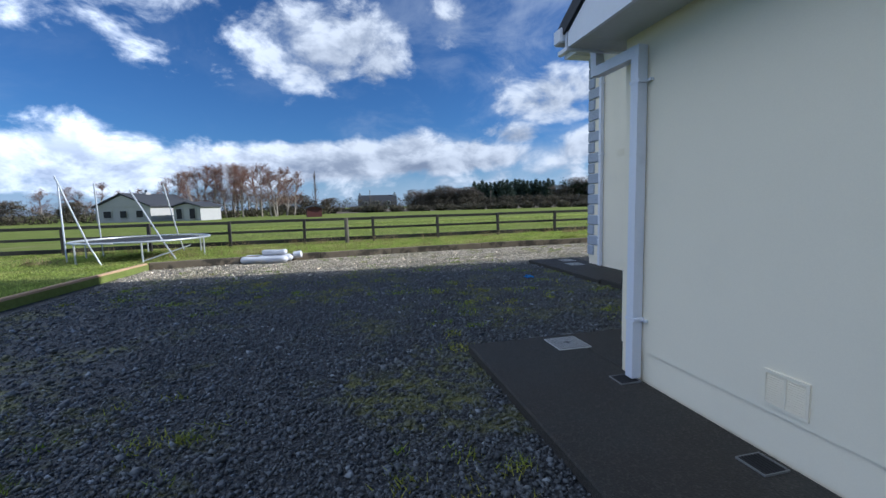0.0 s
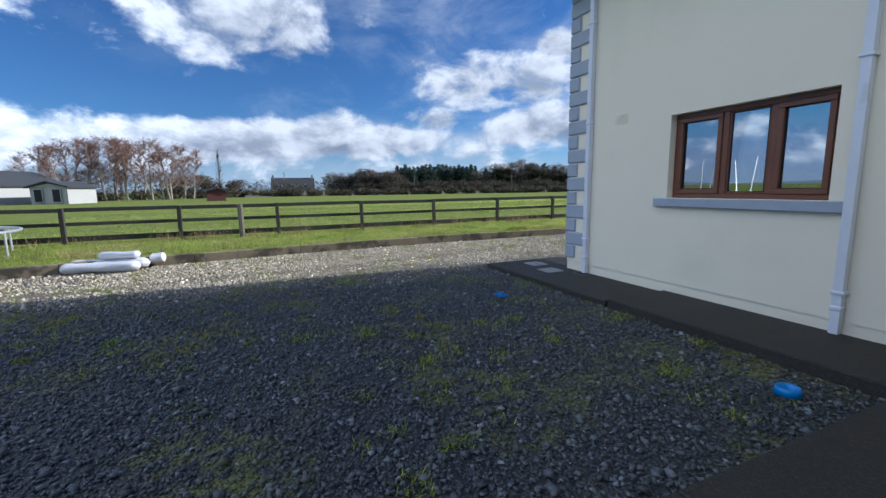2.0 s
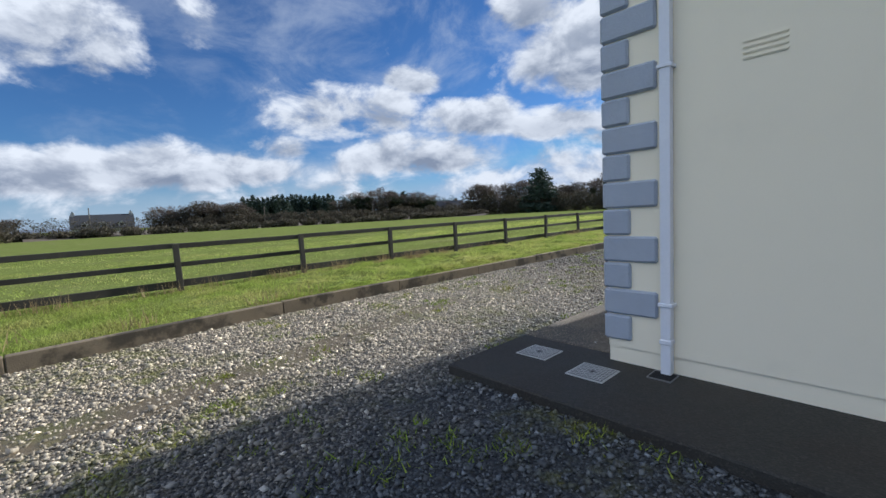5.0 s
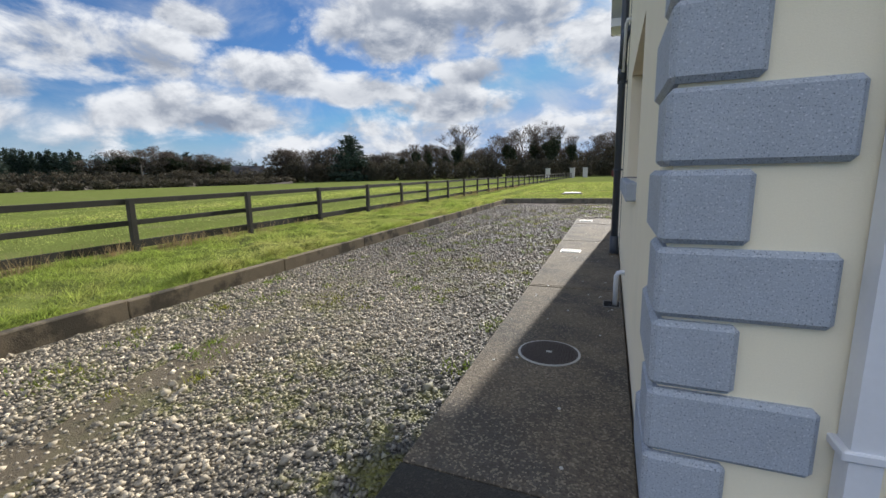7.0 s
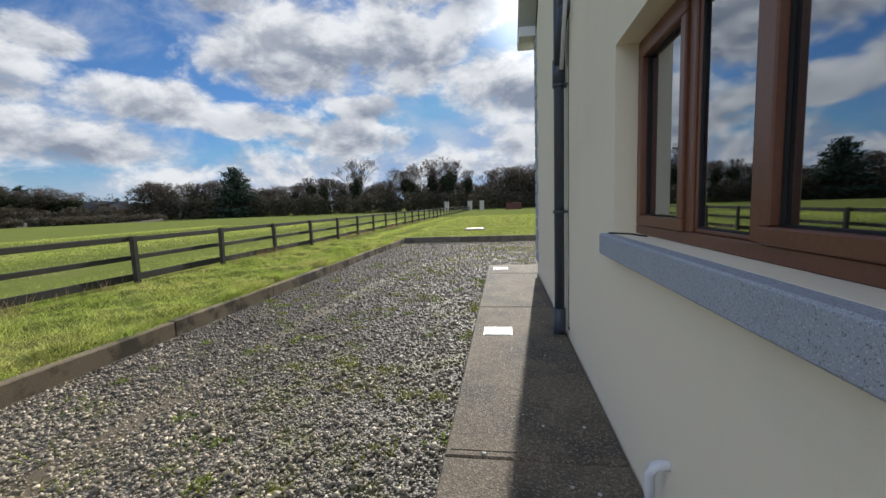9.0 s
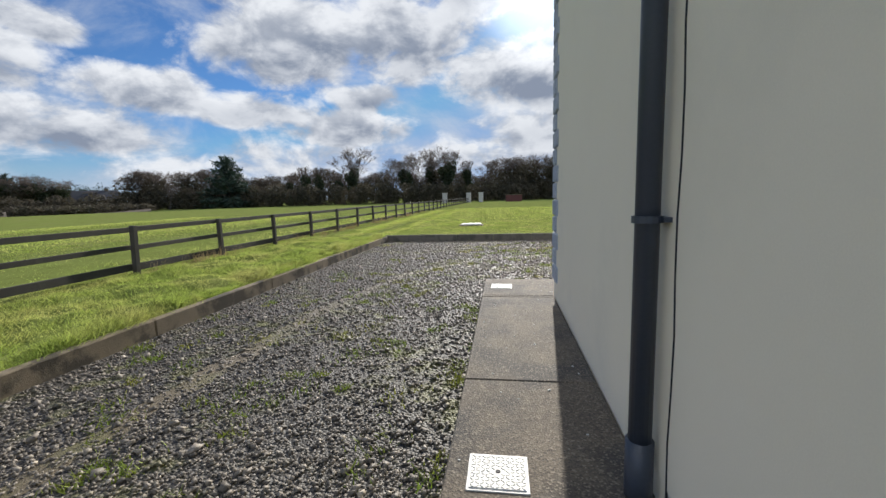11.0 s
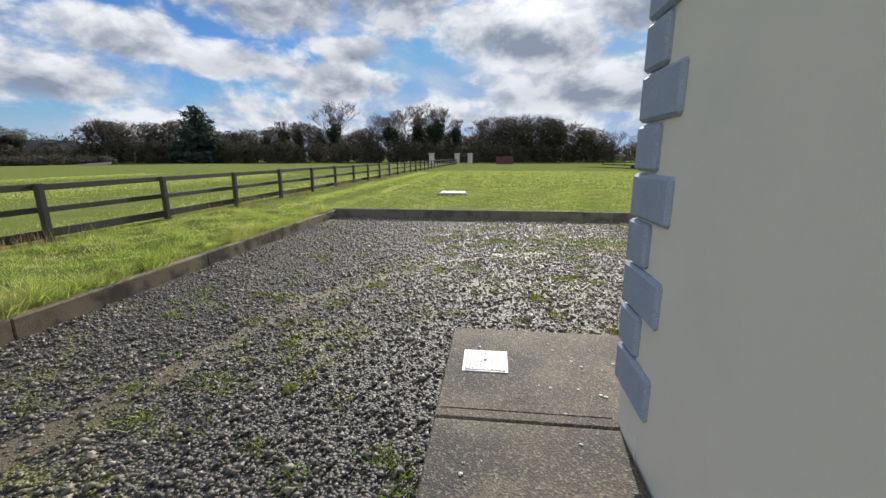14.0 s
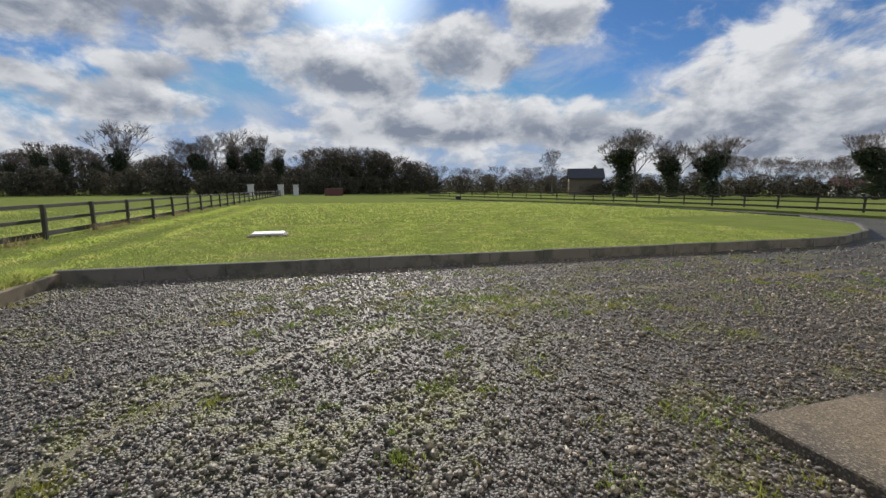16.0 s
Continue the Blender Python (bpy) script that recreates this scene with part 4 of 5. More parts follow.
def fence(name, line, spacing, label, z=Z_LAWN, h=0.97, nlim=400, old_post=None):
    f = thing(name, label, "fence")
    post = box(-.05, .05, -.05, .05, -.1, h, 0.008)
    pm = bpy.data.meshes.new("post")
    post.to_mesh(pm)
    post.free()
    pm.materials.append(TIMBER)
    bits = {}
    pts = []
    for (x0, y0), (x1, y1) in zip(line, line[1:]):
        n = max(1, round(math.hypot(x1 - x0, y1 - y0) / spacing))
        pts += [(x0 + (x1 - x0) * i / n, y0 + (y1 - y0) * i / n) for i in range(n)]
    pts.append(line[-1])
    rnd = random.Random(11)
    for i, (x, y) in enumerate(pts):
        o = new("post", pm)
        o.parent = f
        o.matrix_basis = pose(x, y, z + rnd.uniform(-.015, .01), rnd.uniform(-1.2, 1.2), rnd.uniform(-1.2, 1.2), math.degrees(math.atan2(line[1][1] - line[0][1], line[1][0] - line[0][0])))
    for i, ((x0, y0), (x1, y1)) in enumerate(zip(pts, pts[1:])):
        d = math.hypot(x1 - x0, y1 - y0)
        ang = math.degrees(math.atan2(y1 - y0, x1 - x0))
        for zz, hh in ((0.845, .10), (0.48, .09), (0.10, .14)):
            key = (round(d, 2), hh)
            if key not in bits:
                b = box(0.0, d, 0.052, 0.090, -hh / 2, hh / 2, 0.005)
                rm = bpy.data.meshes.new("rail")
                b.to_mesh(rm)
                b.free()
                rm.materials.append(TIMBER)
                bits[key] = rm
            o = new("rail", bits[key])
            o.parent = f
            o.matrix_basis = pose(x0, y0, z + zz + .06 + rnd.uniform(-.006, .006), rnd.uniform(-1, 1), rnd.uniform(-.25, .25), ang)
    return f


fence("fence", [(-7.86, -19.6), (-7.86, 95)], 2.53, "dark timber post-and-rail fence along the field")
fence("fence", [(30.5, 12), (31.0, 35), (29.5, 45), (24, 62), (17, 80)], 2.6, "dark timber post-and-rail fence beside the drive")
gp = thing("strainer_post", "grey weathered timber strainer post beside the fence", "fence post")
part("shaft", add_tube(bmesh.new(), [(-7.74, -5.32, 0), (-7.76, -5.33, 1.02)], 0.075, 9), OLDTIMBER, gp)

# ---------------------------------------------------------------- vegetation


def blades(xs, ys, z, hmin, hmax, width, lean=0.5, seed=1, hscale=None):
    r = np.random.default_rng(seed)
    n = len(xs)
    a = r.uniform(0, 2 * np.pi, n)
    hgt = r.uniform(hmin, hmax, n) * (1 if hscale is None else hscale)
    la = r.uniform(0, 2 * np.pi, n)
    ln = r.uniform(0.1, lean, n) * hgt
    dx, dy = np.cos(a) * width / 2, np.sin(a) * width / 2
    v = np.zeros((n, 3, 3), np.float32)
    v[:, 0] = np.stack([xs - dx, ys - dy, np.full(n, z) if np.isscalar(z) else z], 1)
    v[:, 1] = np.stack([xs + dx, ys + dy, np.full(n, z) if np.isscalar(z) else z], 1)
    v[:, 2] = np.stack([xs + np.cos(la) * ln, ys + np.sin(la) * ln, z + hgt], 1)
    return v.reshape(-1, 3), np.arange(3 * n).reshape(-1, 3)


def clumpy(xs, ys, f, seed):
    """A cheap uneven field between 0 and 1."""
    r = np.random.default_rng(seed)
    s = np.zeros(len(xs))
    for i in range(7):
        k = f * (1 + 0.55 * i)
        a, p = r.uniform(0, 2 * np.pi, 2)
        s += np.sin(k * (xs * math.cos(a) + ys * math.sin(a)) + p) / (1 + 0.35 * i)
    return (s - s.min()) / (s.max() - s.min())


def lump(x, y):
    """Height of the uneven turf of the verge over the flat lawn."""
    s = np.sin(1.9 * x + 1.3 * y) + np.sin(3.1 * y - 2.2 * x + 1.7) + 0.8 * np.sin(5.3 * y + 3.7 * x + 0.4) + 0.7 * np.sin(7.9 * y - 5.1 * x + 2.1) + 0.5 * np.sin(13.0 * y + 9.0 * x)
    edge = np.clip((-4.86 - x) / 0.12, 0, 1) * np.clip((x + 7.8) / 0.5, 0, 1) * np.clip((y + 1.0) / 1.0, 0, 1) * np.clip((18.0 - y) / 0.6, 0, 1)
    return edge * (0.045 + 0.024 * s)


def build_verge():
    gx, gy = np.meshgrid(np.linspace(-7.8, -4.86, 42), np.linspace(-1, 18, 260))
    v = np.stack([gx.ravel(), gy.ravel(), (Z_LAWN + 0.002 + np.maximum(lump(gx, gy), -0.03)).ravel()], 1)
    i = (np.arange(259)[:, None] * 42 + np.arange(41)[None]).ravel()
    f = np.stack([i, i + 1, i + 43, i + 42], 1)
    tagged(raw_mesh("verge", v, f, LAWN), "uneven tussocky turf of the grass verge", "grass verge", kind="structure")


build_verge()


def lawn_patch(name, x0, x1, y0, y1, n, h, w, label, seed, keep=None, mat=None):
    r = np.random.default_rng(seed)
    xs, ys = r.uniform(x0, x1, n), r.uniform(y0, y1, n)
    if keep is not None:
        ok = keep(xs, ys)
        xs, ys = xs[ok], ys[ok]
    c = 0.5 * clumpy(xs, ys, 2.2, seed) + 0.5 * clumpy(xs, ys, 7.0, seed + 50)
    v, f = blades(xs, ys, Z_LAWN - 0.005 + np.maximum(lump(xs, ys), 0.0), h * 0.5, h, w, 1.7, seed, 0.15 + 2.2 * c ** 2.2)
    tagged(raw_mesh(name, v, f, mat or GRASS), label, "grass", kind="stuff")


def east_of_kerb(x, y):
    edge = np.where(y > -1, -4.9, np.where(y > -4, -4.9 + (-1 - y) * 0.06, -4.72 + (-4 - y) * 0.12))
    return x < edge


lawn_patch("verge_grass", -8.4, -3.8, -10.6, 18.2, 190000, 0.12, 0.012, "bright green grass verge between kerb and fence", 2, east_of_kerb)
lawn_patch("verge_edge_grass", -5.12, -4.80, -1, 18.1, 22000, 0.17, 0.012, "longer grass flopping over the kerb", 9)
lawn_patch("far_verge_grass", -8.4, -4.9, 18.2, 45, 30000, 0.12, 0.03, "bright green grass along the fence", 3)
lawn_patch("front_lawn_grass", -4.9, 14, 18.25, 27, 70000, 0.065, 0.02, "short mown grass of the front lawn", 4, lambda x, y: (y > 18.25) & (y > 18.3 + (x - 13) * 0.7))
lawn_patch("front_lawn_far_grass", -6, 24, 27, 50, 45000, 0.12, 0.045, "short mown grass of the front lawn", 5, lambda x, y: x < 23 - np.clip(y - 34, 0, 99) * 0.2)
lawn_patch("back_lawn_grass", -9, 4, -17, -10.6, 45000, 0.10, 0.02, "green grass round the trampoline", 6, lambda x, y: (y < -10.55 - (x + 3.8) * 0.075) | (x < -4.0))
lawn_patch("field_grass", -30, -8.4, -14, 40, 90000, 0.10, 0.028, "green field grass beyond the fence", 8)


def dry_stalks():
    r = np.random.default_rng(5)
    xs, ys = [], []
    for i in range(150):
        cx, cy = -7.8 + r.normal(0, .12), r.uniform(-14, 6) if i < 95 else r.uniform(6, 40)
        if i % 3 == 0 and cy < 0:
            cx = -5.1 + r.normal(0, .1)
        n = int(r.integers(12, 45))
        xs.append(cx + r.normal(0, .10, n))
        ys.append(cy + r.normal(0, .16, n))
    xs, ys = np.concatenate(xs), np.concatenate(ys)
    v, f = blades(xs, ys, Z_LAWN, 0.10, 0.36, 0.011, 0.7, 5)
    tagged(raw_mesh("dry_stalks", v, f, STRAW), "straw-coloured dry stalks along the fence foot", "grass", kind="stuff")


dry_stalks()


def track_distance(xs, ys):
    d = np.full(len(xs), 99.0)
    for (x0, y0), (x1, y1) in zip(TRACK_LINE, TRACK_LINE[1:]):
        vx, vy = x1 - x0, y1 - y0
        t = np.clip(((xs - x0) * vx + (ys - y0) * vy) / (vx * vx + vy * vy), 0, 1)
        d = np.minimum(d, np.hypot(xs - x0 - t * vx, ys - y0 - t * vy))
    return d


def in_yard(xs, ys):
    left = np.where(ys > -1, -4.72, np.where(ys > -4, -4.72 + (-1 - ys) * 0.06, -4.54 + (-4 - ys) * 0.12))
    ok = (xs > left) & (ys < 18.0) & (ys > -10.4)
    ok &= ~((xs > -1.03) & (xs < 16) & (ys > -1.0) & (ys < 11.03))
    ok &= ~((xs > 2.05) & (xs < 16) & (ys > 9) & (ys < 11.84))
    ok &= ~((xs > 4.5) & (xs < 16) & (ys > -4.2) & (ys < 0))
    return ok


def gravel():
    r = np.random.default_rng(12)
    areas = [(-4.7, -0.9, -4, 6, 46000, 1.0), (-4.7, -0.9, 6, 18, 40000, 1.0), (-0.9, 8, 11, 18, 52000, 1.08), (8, 22, 12, 18, 7000, 1.7),
             (-0.9, 4.6, -7.5, -0.9, 42000, 1.0), (4.6, 8.5, -8, -4.1, 22000, 1.0), (-4.7, 9, -10.5, -7.5, 18000, 1.3), (-4.7, -0.9, -7.5, -4, 16000, 1.1)]
    xs, ys, sz = [], [], []
    for x0, x1, y0, y1, n, s in areas:
        xs.append(r.uniform(x0, x1, n))
        ys.append(r.uniform(y0, y1, n))
        sz.append(np.clip(r.lognormal(math.log(0.0122), 0.36, n), 0.006, 0.04) * s)
    xs, ys, sz = np.concatenate(xs), np.concatenate(ys), np.concatenate(sz)
    ok = in_yard(xs, ys)
    d = track_distance(xs, ys)
    ok &= (d > 0.20) | (r.uniform(0, 1, len(xs)) < np.where(ys > 1.5, 0.97, 0.42))
    xs, ys, sz = xs[ok], ys[ok], sz[ok]
    n = len(xs)
    base = np.array([(1, 0, 0), (-1, 0, 0), (0, 1, 0), (0, -1, 0), (0, 0, 1), (0, 0, -1)], np.float32)
    tri = np.array([(0, 2, 4), (2, 1, 4), (1, 3, 4), (3, 0, 4), (2, 0, 5), (1, 2, 5), (3, 1, 5), (0, 3, 5)])
    v = base[None] * r.uniform(0.65, 1.35, (n, 6, 1)) + r.uniform(-.38, .38, (n, 6, 3))
    q = r.normal(size=(n, 4))
    q /= np.linalg.norm(q, axis=1)[:, None]
    w, x, y, z = q.T
    rot = np.stack([1 - 2 * (y * y + z * z), 2 * (x * y - z * w), 2 * (x * z + y * w), 2 * (x * y + z * w), 1 - 2 * (x * x + z * z), 2 * (y * z - x * w),
                    2 * (x * z - y * w), 2 * (y * z + x * w), 1 - 2 * (x * x + y * y)], 1).reshape(n, 3, 3)
    v = np.einsum("nij,nkj->nki", rot, v) * sz[:, None, None]
    v[:, :, 2] *= 0.75
    v += np.stack([xs, ys, Z_YARD + sz * 0.35], 1)[:, None, :]
    f = (np.arange(n)[:, None, None] * 6 + tri[None]).reshape(-1, 3)
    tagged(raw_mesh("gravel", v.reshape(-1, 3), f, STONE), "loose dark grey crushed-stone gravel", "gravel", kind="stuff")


gravel()


def weeds():
    r = np.random.default_rng(21)
    xs, ys = [], []
    cx, cy = r.uniform(-4.6, 9, 2200), r.uniform(-10, 17.5, 2200)
    c = clumpy(cx, cy, 0.9, 33)
    ok = in_yard(cx, cy) & (c > 0.47)
    for x, y in zip(cx[ok], cy[ok]):
        n = int(r.integers(12, 60))
        s = r.uniform(.03, .11)
        xs.append(x + r.normal(0, s, n))
        ys.append(y + r.normal(0, s, n))
    # a greener patch where the gravel is least driven on
    for k in range(170):
        x, y = 1.6 + r.normal(0, 1.3), 15.1 + r.normal(0, .45)
        xs.append(x + r.normal(0, .08, 22))
        ys.append(y + r.normal(0, .08, 22))
    # tufts along the edges of the path
    for x, y in [(-1.12, v) for v in (2.2, 5.9, 7.1, 7.35, 8.9, 9.3, 1.3)] + [(1.9, 11.95), (1.7, 12.1), (4.35, -4.3), (3.2, -1.1), (0.4, -1.15), (-1.1, -.2), (2.3, -1.1)]:
        xs.append(x + r.normal(0, .07, 90))
        ys.append(y + r.normal(0, .10, 90))
    xs, ys = np.concatenate(xs), np.concatenate(ys)
    v, f = blades(xs, ys, Z_YARD, 0.02, 0.055, 0.012, 1.6, 22)
    tagged(raw_mesh("gravel_weeds", v, f, WEED), "small yellow-green weeds growing through the gravel", "weeds", kind="stuff")


weeds()


def pebbles():
    r = np.random.default_rng(44)
    sm = bmesh.new()
    bmesh.ops.create_icosphere(sm, subdivisions=1, radius=1)
    for v in sm.verts:
        v.co *= 1 + 0.25 * noise.noise(v.co * 1.7)
        v.co.z *= 0.5
    me = bpy.data.meshes.new("pebble")
    sm.to_mesh(me)
    sm.free()
    me.materials.append(COVER)
    for i in range(120):
        x, y = r.uniform(-0.98, -0.1), r.uniform(0.3, 10.9)
        if i > 55:
            x, y = r.uniform(-.4, 1.9), r.uniform(10.0, 10.95)
        o = new("pebble", me)
        k = r.uniform(.006, .013)
        o.matrix_basis = Matrix.LocRotScale((x, y, k * .3), Euler((0, 0, r.uniform(0, 6))), (k, k * 1.2, k))
        tagged(o, "small pale pebble lying on the concrete path", "pebble", "pebbles on the path")


pebbles()


def tree_skeleton(seed, height, spread, levels=5, up=0.35, trunk_r=0.22, kids=(3, 4), first=0.28):
    """Tapered limbs as (start, end, r0, r1, level)."""
    r = random.Random(seed)
    out = []

    def grow(p, d, length, rad, lev):
        q = p
        seg = 2 if lev < 3 else 1
        for s in range(seg):
            d2 = (d + Vector((r.uniform(-1, 1), r.uniform(-1, 1), r.uniform(-.4, .6))) * 0.16).normalized()
            e = q + d2 * length / seg
            r1 = rad * (0.8 if seg == 2 else 0.6)
            out.append((q, e, rad, r1, lev))
            q, rad, d = e, r1, d2
        if lev >= levels:
            return
        n = r.randint(*kids) + (1 if lev == 0 else 0)
        a0 = r.uniform(0, 6.28)
        for i in range(n):
            a = a0 + 6.28 * i / n + r.uniform(-.5, .5)
            tilt = r.uniform(0.3, 0.9) * spread
            side = Vector((math.cos(a), math.sin(a), 0))
            nd = (d * math.cos(tilt) + side * math.sin(tilt) + Vector((0, 0, up * 0.5))).normalized()
            grow(q, nd, length * r.uniform(0.58, 0.82), rad * 0.62, lev + 1)
            if lev in (1, 2) and r.random() < 0.5:
                m = p.lerp(q, r.uniform(.4, .8))
                grow(m, (nd + side * .5).normalized(), length * .5, rad * .4, lev + 2)
    grow(Vector((0, 0, 0)), Vector((0, 0, 1)), height * first, trunk_r, 0)
    k = height / max(b.z for a, b, r0, r1, lev in out)
    return [(a * k, b * k, r0, r1, lev) for a, b, r0, r1, lev in out]


def limbs_mesh(limbs, want, minr=0.018):
    vs, fs = [], []
    for a, b, r0, r1, lev in limbs:
        if not want(lev):
            continue
        d = (b - a).normalized()
        u = d.cross(Vector((0.3, 0.5, 0.8))).normalized()
        v = d.cross(u)
        n = 6 if lev < 2 else 3
        k = len(vs)
        for p, rr in ((a, max(r0, minr)), (b, max(r1, minr * .7))):
            for i in range(n):
                c = 2 * math.pi * i / n
                w = p + (u * math.cos(c) + v * math.sin(c)) * rr
                vs.append((w.x, w.y, w.z))
        for i in range(n):
            j = (i + 1) % n
            fs.append((k + i, k + j, k + n + j))
            fs.append((k + i, k + n + j, k + n + i))
    return vs, fs


def leaf_cloud(lobes, n, size, seed, stretch=1.0):
    """Small leaf triangles scattered in uneven lobes (x, y, z, rx, ry, rz)."""
    r = np.random.default_rng(seed)
    lob = np.array(lobes, float)
    vol = lob[:, 3] * lob[:, 4] * lob[:, 5]
    pick = r.choice(len(lob), n, p=vol / vol.sum())
    d = r.normal(size=(n, 3))
    d /= np.linalg.norm(d, axis=1)[:, None]
    rad = r.uniform(0.25, 1.0, n) ** 0.4
    rad *= 1 + 0.18 * np.sin(d[:, 0] * 7 + pick) * np.cos(d[:, 2] * 9 + pick * 2)
    c = lob[pick, :3] + d * lob[pick, 3:] * rad[:, None]
    tri = r.normal(size=(n, 3, 3)) * size * r.uniform(.6, 1.4, (n, 1, 1))
    tri[:, :, 2] *= stretch
    return (c[:, None, :] + tri).reshape(-1, 3), np.arange(3 * n).reshape(-1, 3)


MODELS = {}


def tree_model(key):
    """One tree of each kind, built at the origin and copied."""
    if key in MODELS:
        return MODELS[key]
    kind, seed = key
    r = random.Random(seed * 13 + 5)
    if kind == "bare":
        t = thing("bare_tree", "leafless broad tree with fine bare twigs", "tree")
        limbs = tree_skeleton(seed, 10, 0.95, first=0.22)
        raw_mesh("trunk", *limbs_mesh(limbs, lambda v: v < 2), BARK, t)
        raw_mesh("crown", *limbs_mesh(limbs, lambda v: v >= 2), TWIG, t)
    elif kind == "birch":
        t = thing("birch_tree", "leafless birch with pale trunk and reddish twigs", "tree")
        limbs, p = [], Vector((0, 0, 0))
        for k in range(6):
            e = p + Vector((r.uniform(-.25, .25), r.uniform(-.25, .25), 1.55))
            limbs.append((p, e, .15 * (1 - k / 7), .15 * (1 - (k + 1) / 7), 0))
            p = e
        for k in range(24):
            z = r.uniform(1.3, 8.6)
            base = limbs[min(5, int(z / 1.55))][0].lerp(limbs[min(5, int(z / 1.55))][1], (z % 1.55) / 1.55)
            a, w = r.uniform(0, 6.28), 3.5 * (1 - z / 11.5) * r.uniform(.7, 1.1)
            tip = base + Vector((math.cos(a) * w * .75, math.sin(a) * w * .75, w * r.uniform(.55, 1.0)))
            limbs.append((base, tip, .05, .02, 1 if z < 4 else 2))
            for q in range(9):
                b0 = base.lerp(tip, r.uniform(.3, 1.0))
                b1 = b0 + Vector((r.uniform(-.8, .8), r.uniform(-.8, .8), r.uniform(-.15, 1.0)))
                limbs.append((b0, b1, .02, .012, 3))
                for h in range(4):
                    c0 = b0.lerp(b1, r.uniform(.35, 1.0))
                    limbs.append((c0, c0 + Vector((r.uniform(-.5, .5), r.uniform(-.5, .5), r.uniform(-.35, .5))), .011, .008, 4))
        raw_mesh("trunk", *limbs_mesh(limbs, lambda v: v < 2), BIRCH, t)
        raw_mesh("crown", *limbs_mesh(limbs, lambda v: v >= 2, 0.010), REDTWIG, t)
    elif kind == "poplar":
        t = thing("poplar_tree", "slim leafless poplar with upright twigs", "tree")
        vs, fs = [], []
        limbs = [(Vector((0, 0, 0)), Vector((0, 0, 10)), .18, .03, 0)]
        for i in range(150):
            z = r.uniform(1.2, 9.6)
            a = r.uniform(0, 6.28)
            w = .9 * (1 - abs(z - 4) / 7)
            limbs.append((Vector((0, 0, z)), Vector((math.cos(a) * w, math.sin(a) * w, z + r.uniform(.8, 1.8))), .03, .012, 3))
        raw_mesh("trunk", *limbs_mesh(limbs, lambda v: v == 0), BARK, t)
        raw_mesh("crown", *limbs_mesh(limbs, lambda v: v > 0), TWIG, t)
    elif kind == "ivy":
        t = thing("ivy_tree", "leafless tree wrapped in dark ivy", "tree")
        limbs = tree_skeleton(seed, 10, 0.7, 5, 0.5)
        raw_mesh("trunk", *limbs_mesh(limbs, lambda v: v < 2), BARK, t)
        raw_mesh("crown", *limbs_mesh(limbs, lambda v: v >= 2), TWIG, t)
        lobes = [(r.uniform(-.3, .3), r.uniform(-.3, .3), z, .9 + .5 * math.sin(z) ** 2, .9 + .4 * math.cos(z) ** 2, .9) for z in np.arange(.8, 6.4, .8)]
        for a, b, r0, r1, lev in limbs:
            if lev in (1, 2) and r.random() < .6:
                lobes.append((b.x * .85, b.y * .85, min(b.z, 8), r.uniform(.5, 1.0), r.uniform(.5, 1.0), r.uniform(.6, 1.1)))
        raw_mesh("ivy", *leaf_cloud(lobes, 5200, .13, seed), IVY, t)
    elif kind == "conifer":
        t = thing("conifer_tree", "dense dark green conifer", "tree")
        lobes = []
        for z in np.arange(.5, 9.7, .55):
            w = 2.6 * (1 - z / 10.3) ** .75
            for i in range(5):
                a = r.uniform(0, 6.28)
                lobes.append((math.cos(a) * w * .55, math.sin(a) * w * .55, z, .25 + w * .52, .25 + w * .52, .42))
        raw_mesh("trunk", *limbs_mesh([(Vector((0, 0, 0)), Vector((0, 0, 9.5)), .22, .03, 0)], lambda v: True), BARK, t)
        raw_mesh("crown", *leaf_cloud(lobes, 6500, .13, seed, 1.4), CONIFER, t)
    else:
        t = thing("round_bush", "dense leafless brown-green thicket", "bush")
        lobes = [(r.uniform(-2.6, 2.6), r.uniform(-1.5, 1.5), r.uniform(.8, 5.5), r.uniform(1, 2), r.uniform(1, 2), r.uniform(1, 2)) for i in range(14)]
        limbs = tree_skeleton(seed, 7.5, 1.1, 5, 0.3, .12)
        raw_mesh("stem", *limbs_mesh(limbs, lambda v: True), TWIG, t)
        raw_mesh("crown", *leaf_cloud(lobes, 4200, .12, seed), HEDGE, t)
    t.location = (0, 0, 0)
    MODELS[key] = [t, False]
    return MODELS[key]


def plant(kind, seed, x, y, height, wide=1.0, turn=0.0):
    m = tree_model((kind, seed))
    k = height / 10.0
    scale = Matrix.Diagonal((k * wide, k * wide, k, 1))
    place = Matrix.Translation((x, y, Z_LAWN - 0.05)) @ Matrix.Rotation(turn, 4, "Z") @ scale
    if not m[1]:
        m[0].matrix_basis = place
        m[1] = True
        return m[0]
    src = m[0]
    keep = src.matrix_basis.copy()
    src.scale = (1, 1, 1)
    c = copy_thing(src, place)
    src.matrix_basis = keep
    return c


def far(az, d, ox=0.0, oy=0.0):
    return ox + math.sin(radians(az)) * d, oy + math.cos(radians(az)) * d


def height_for(el, d, eye=1.42):
    return eye + d * math.tan(radians(el)) + 0.1


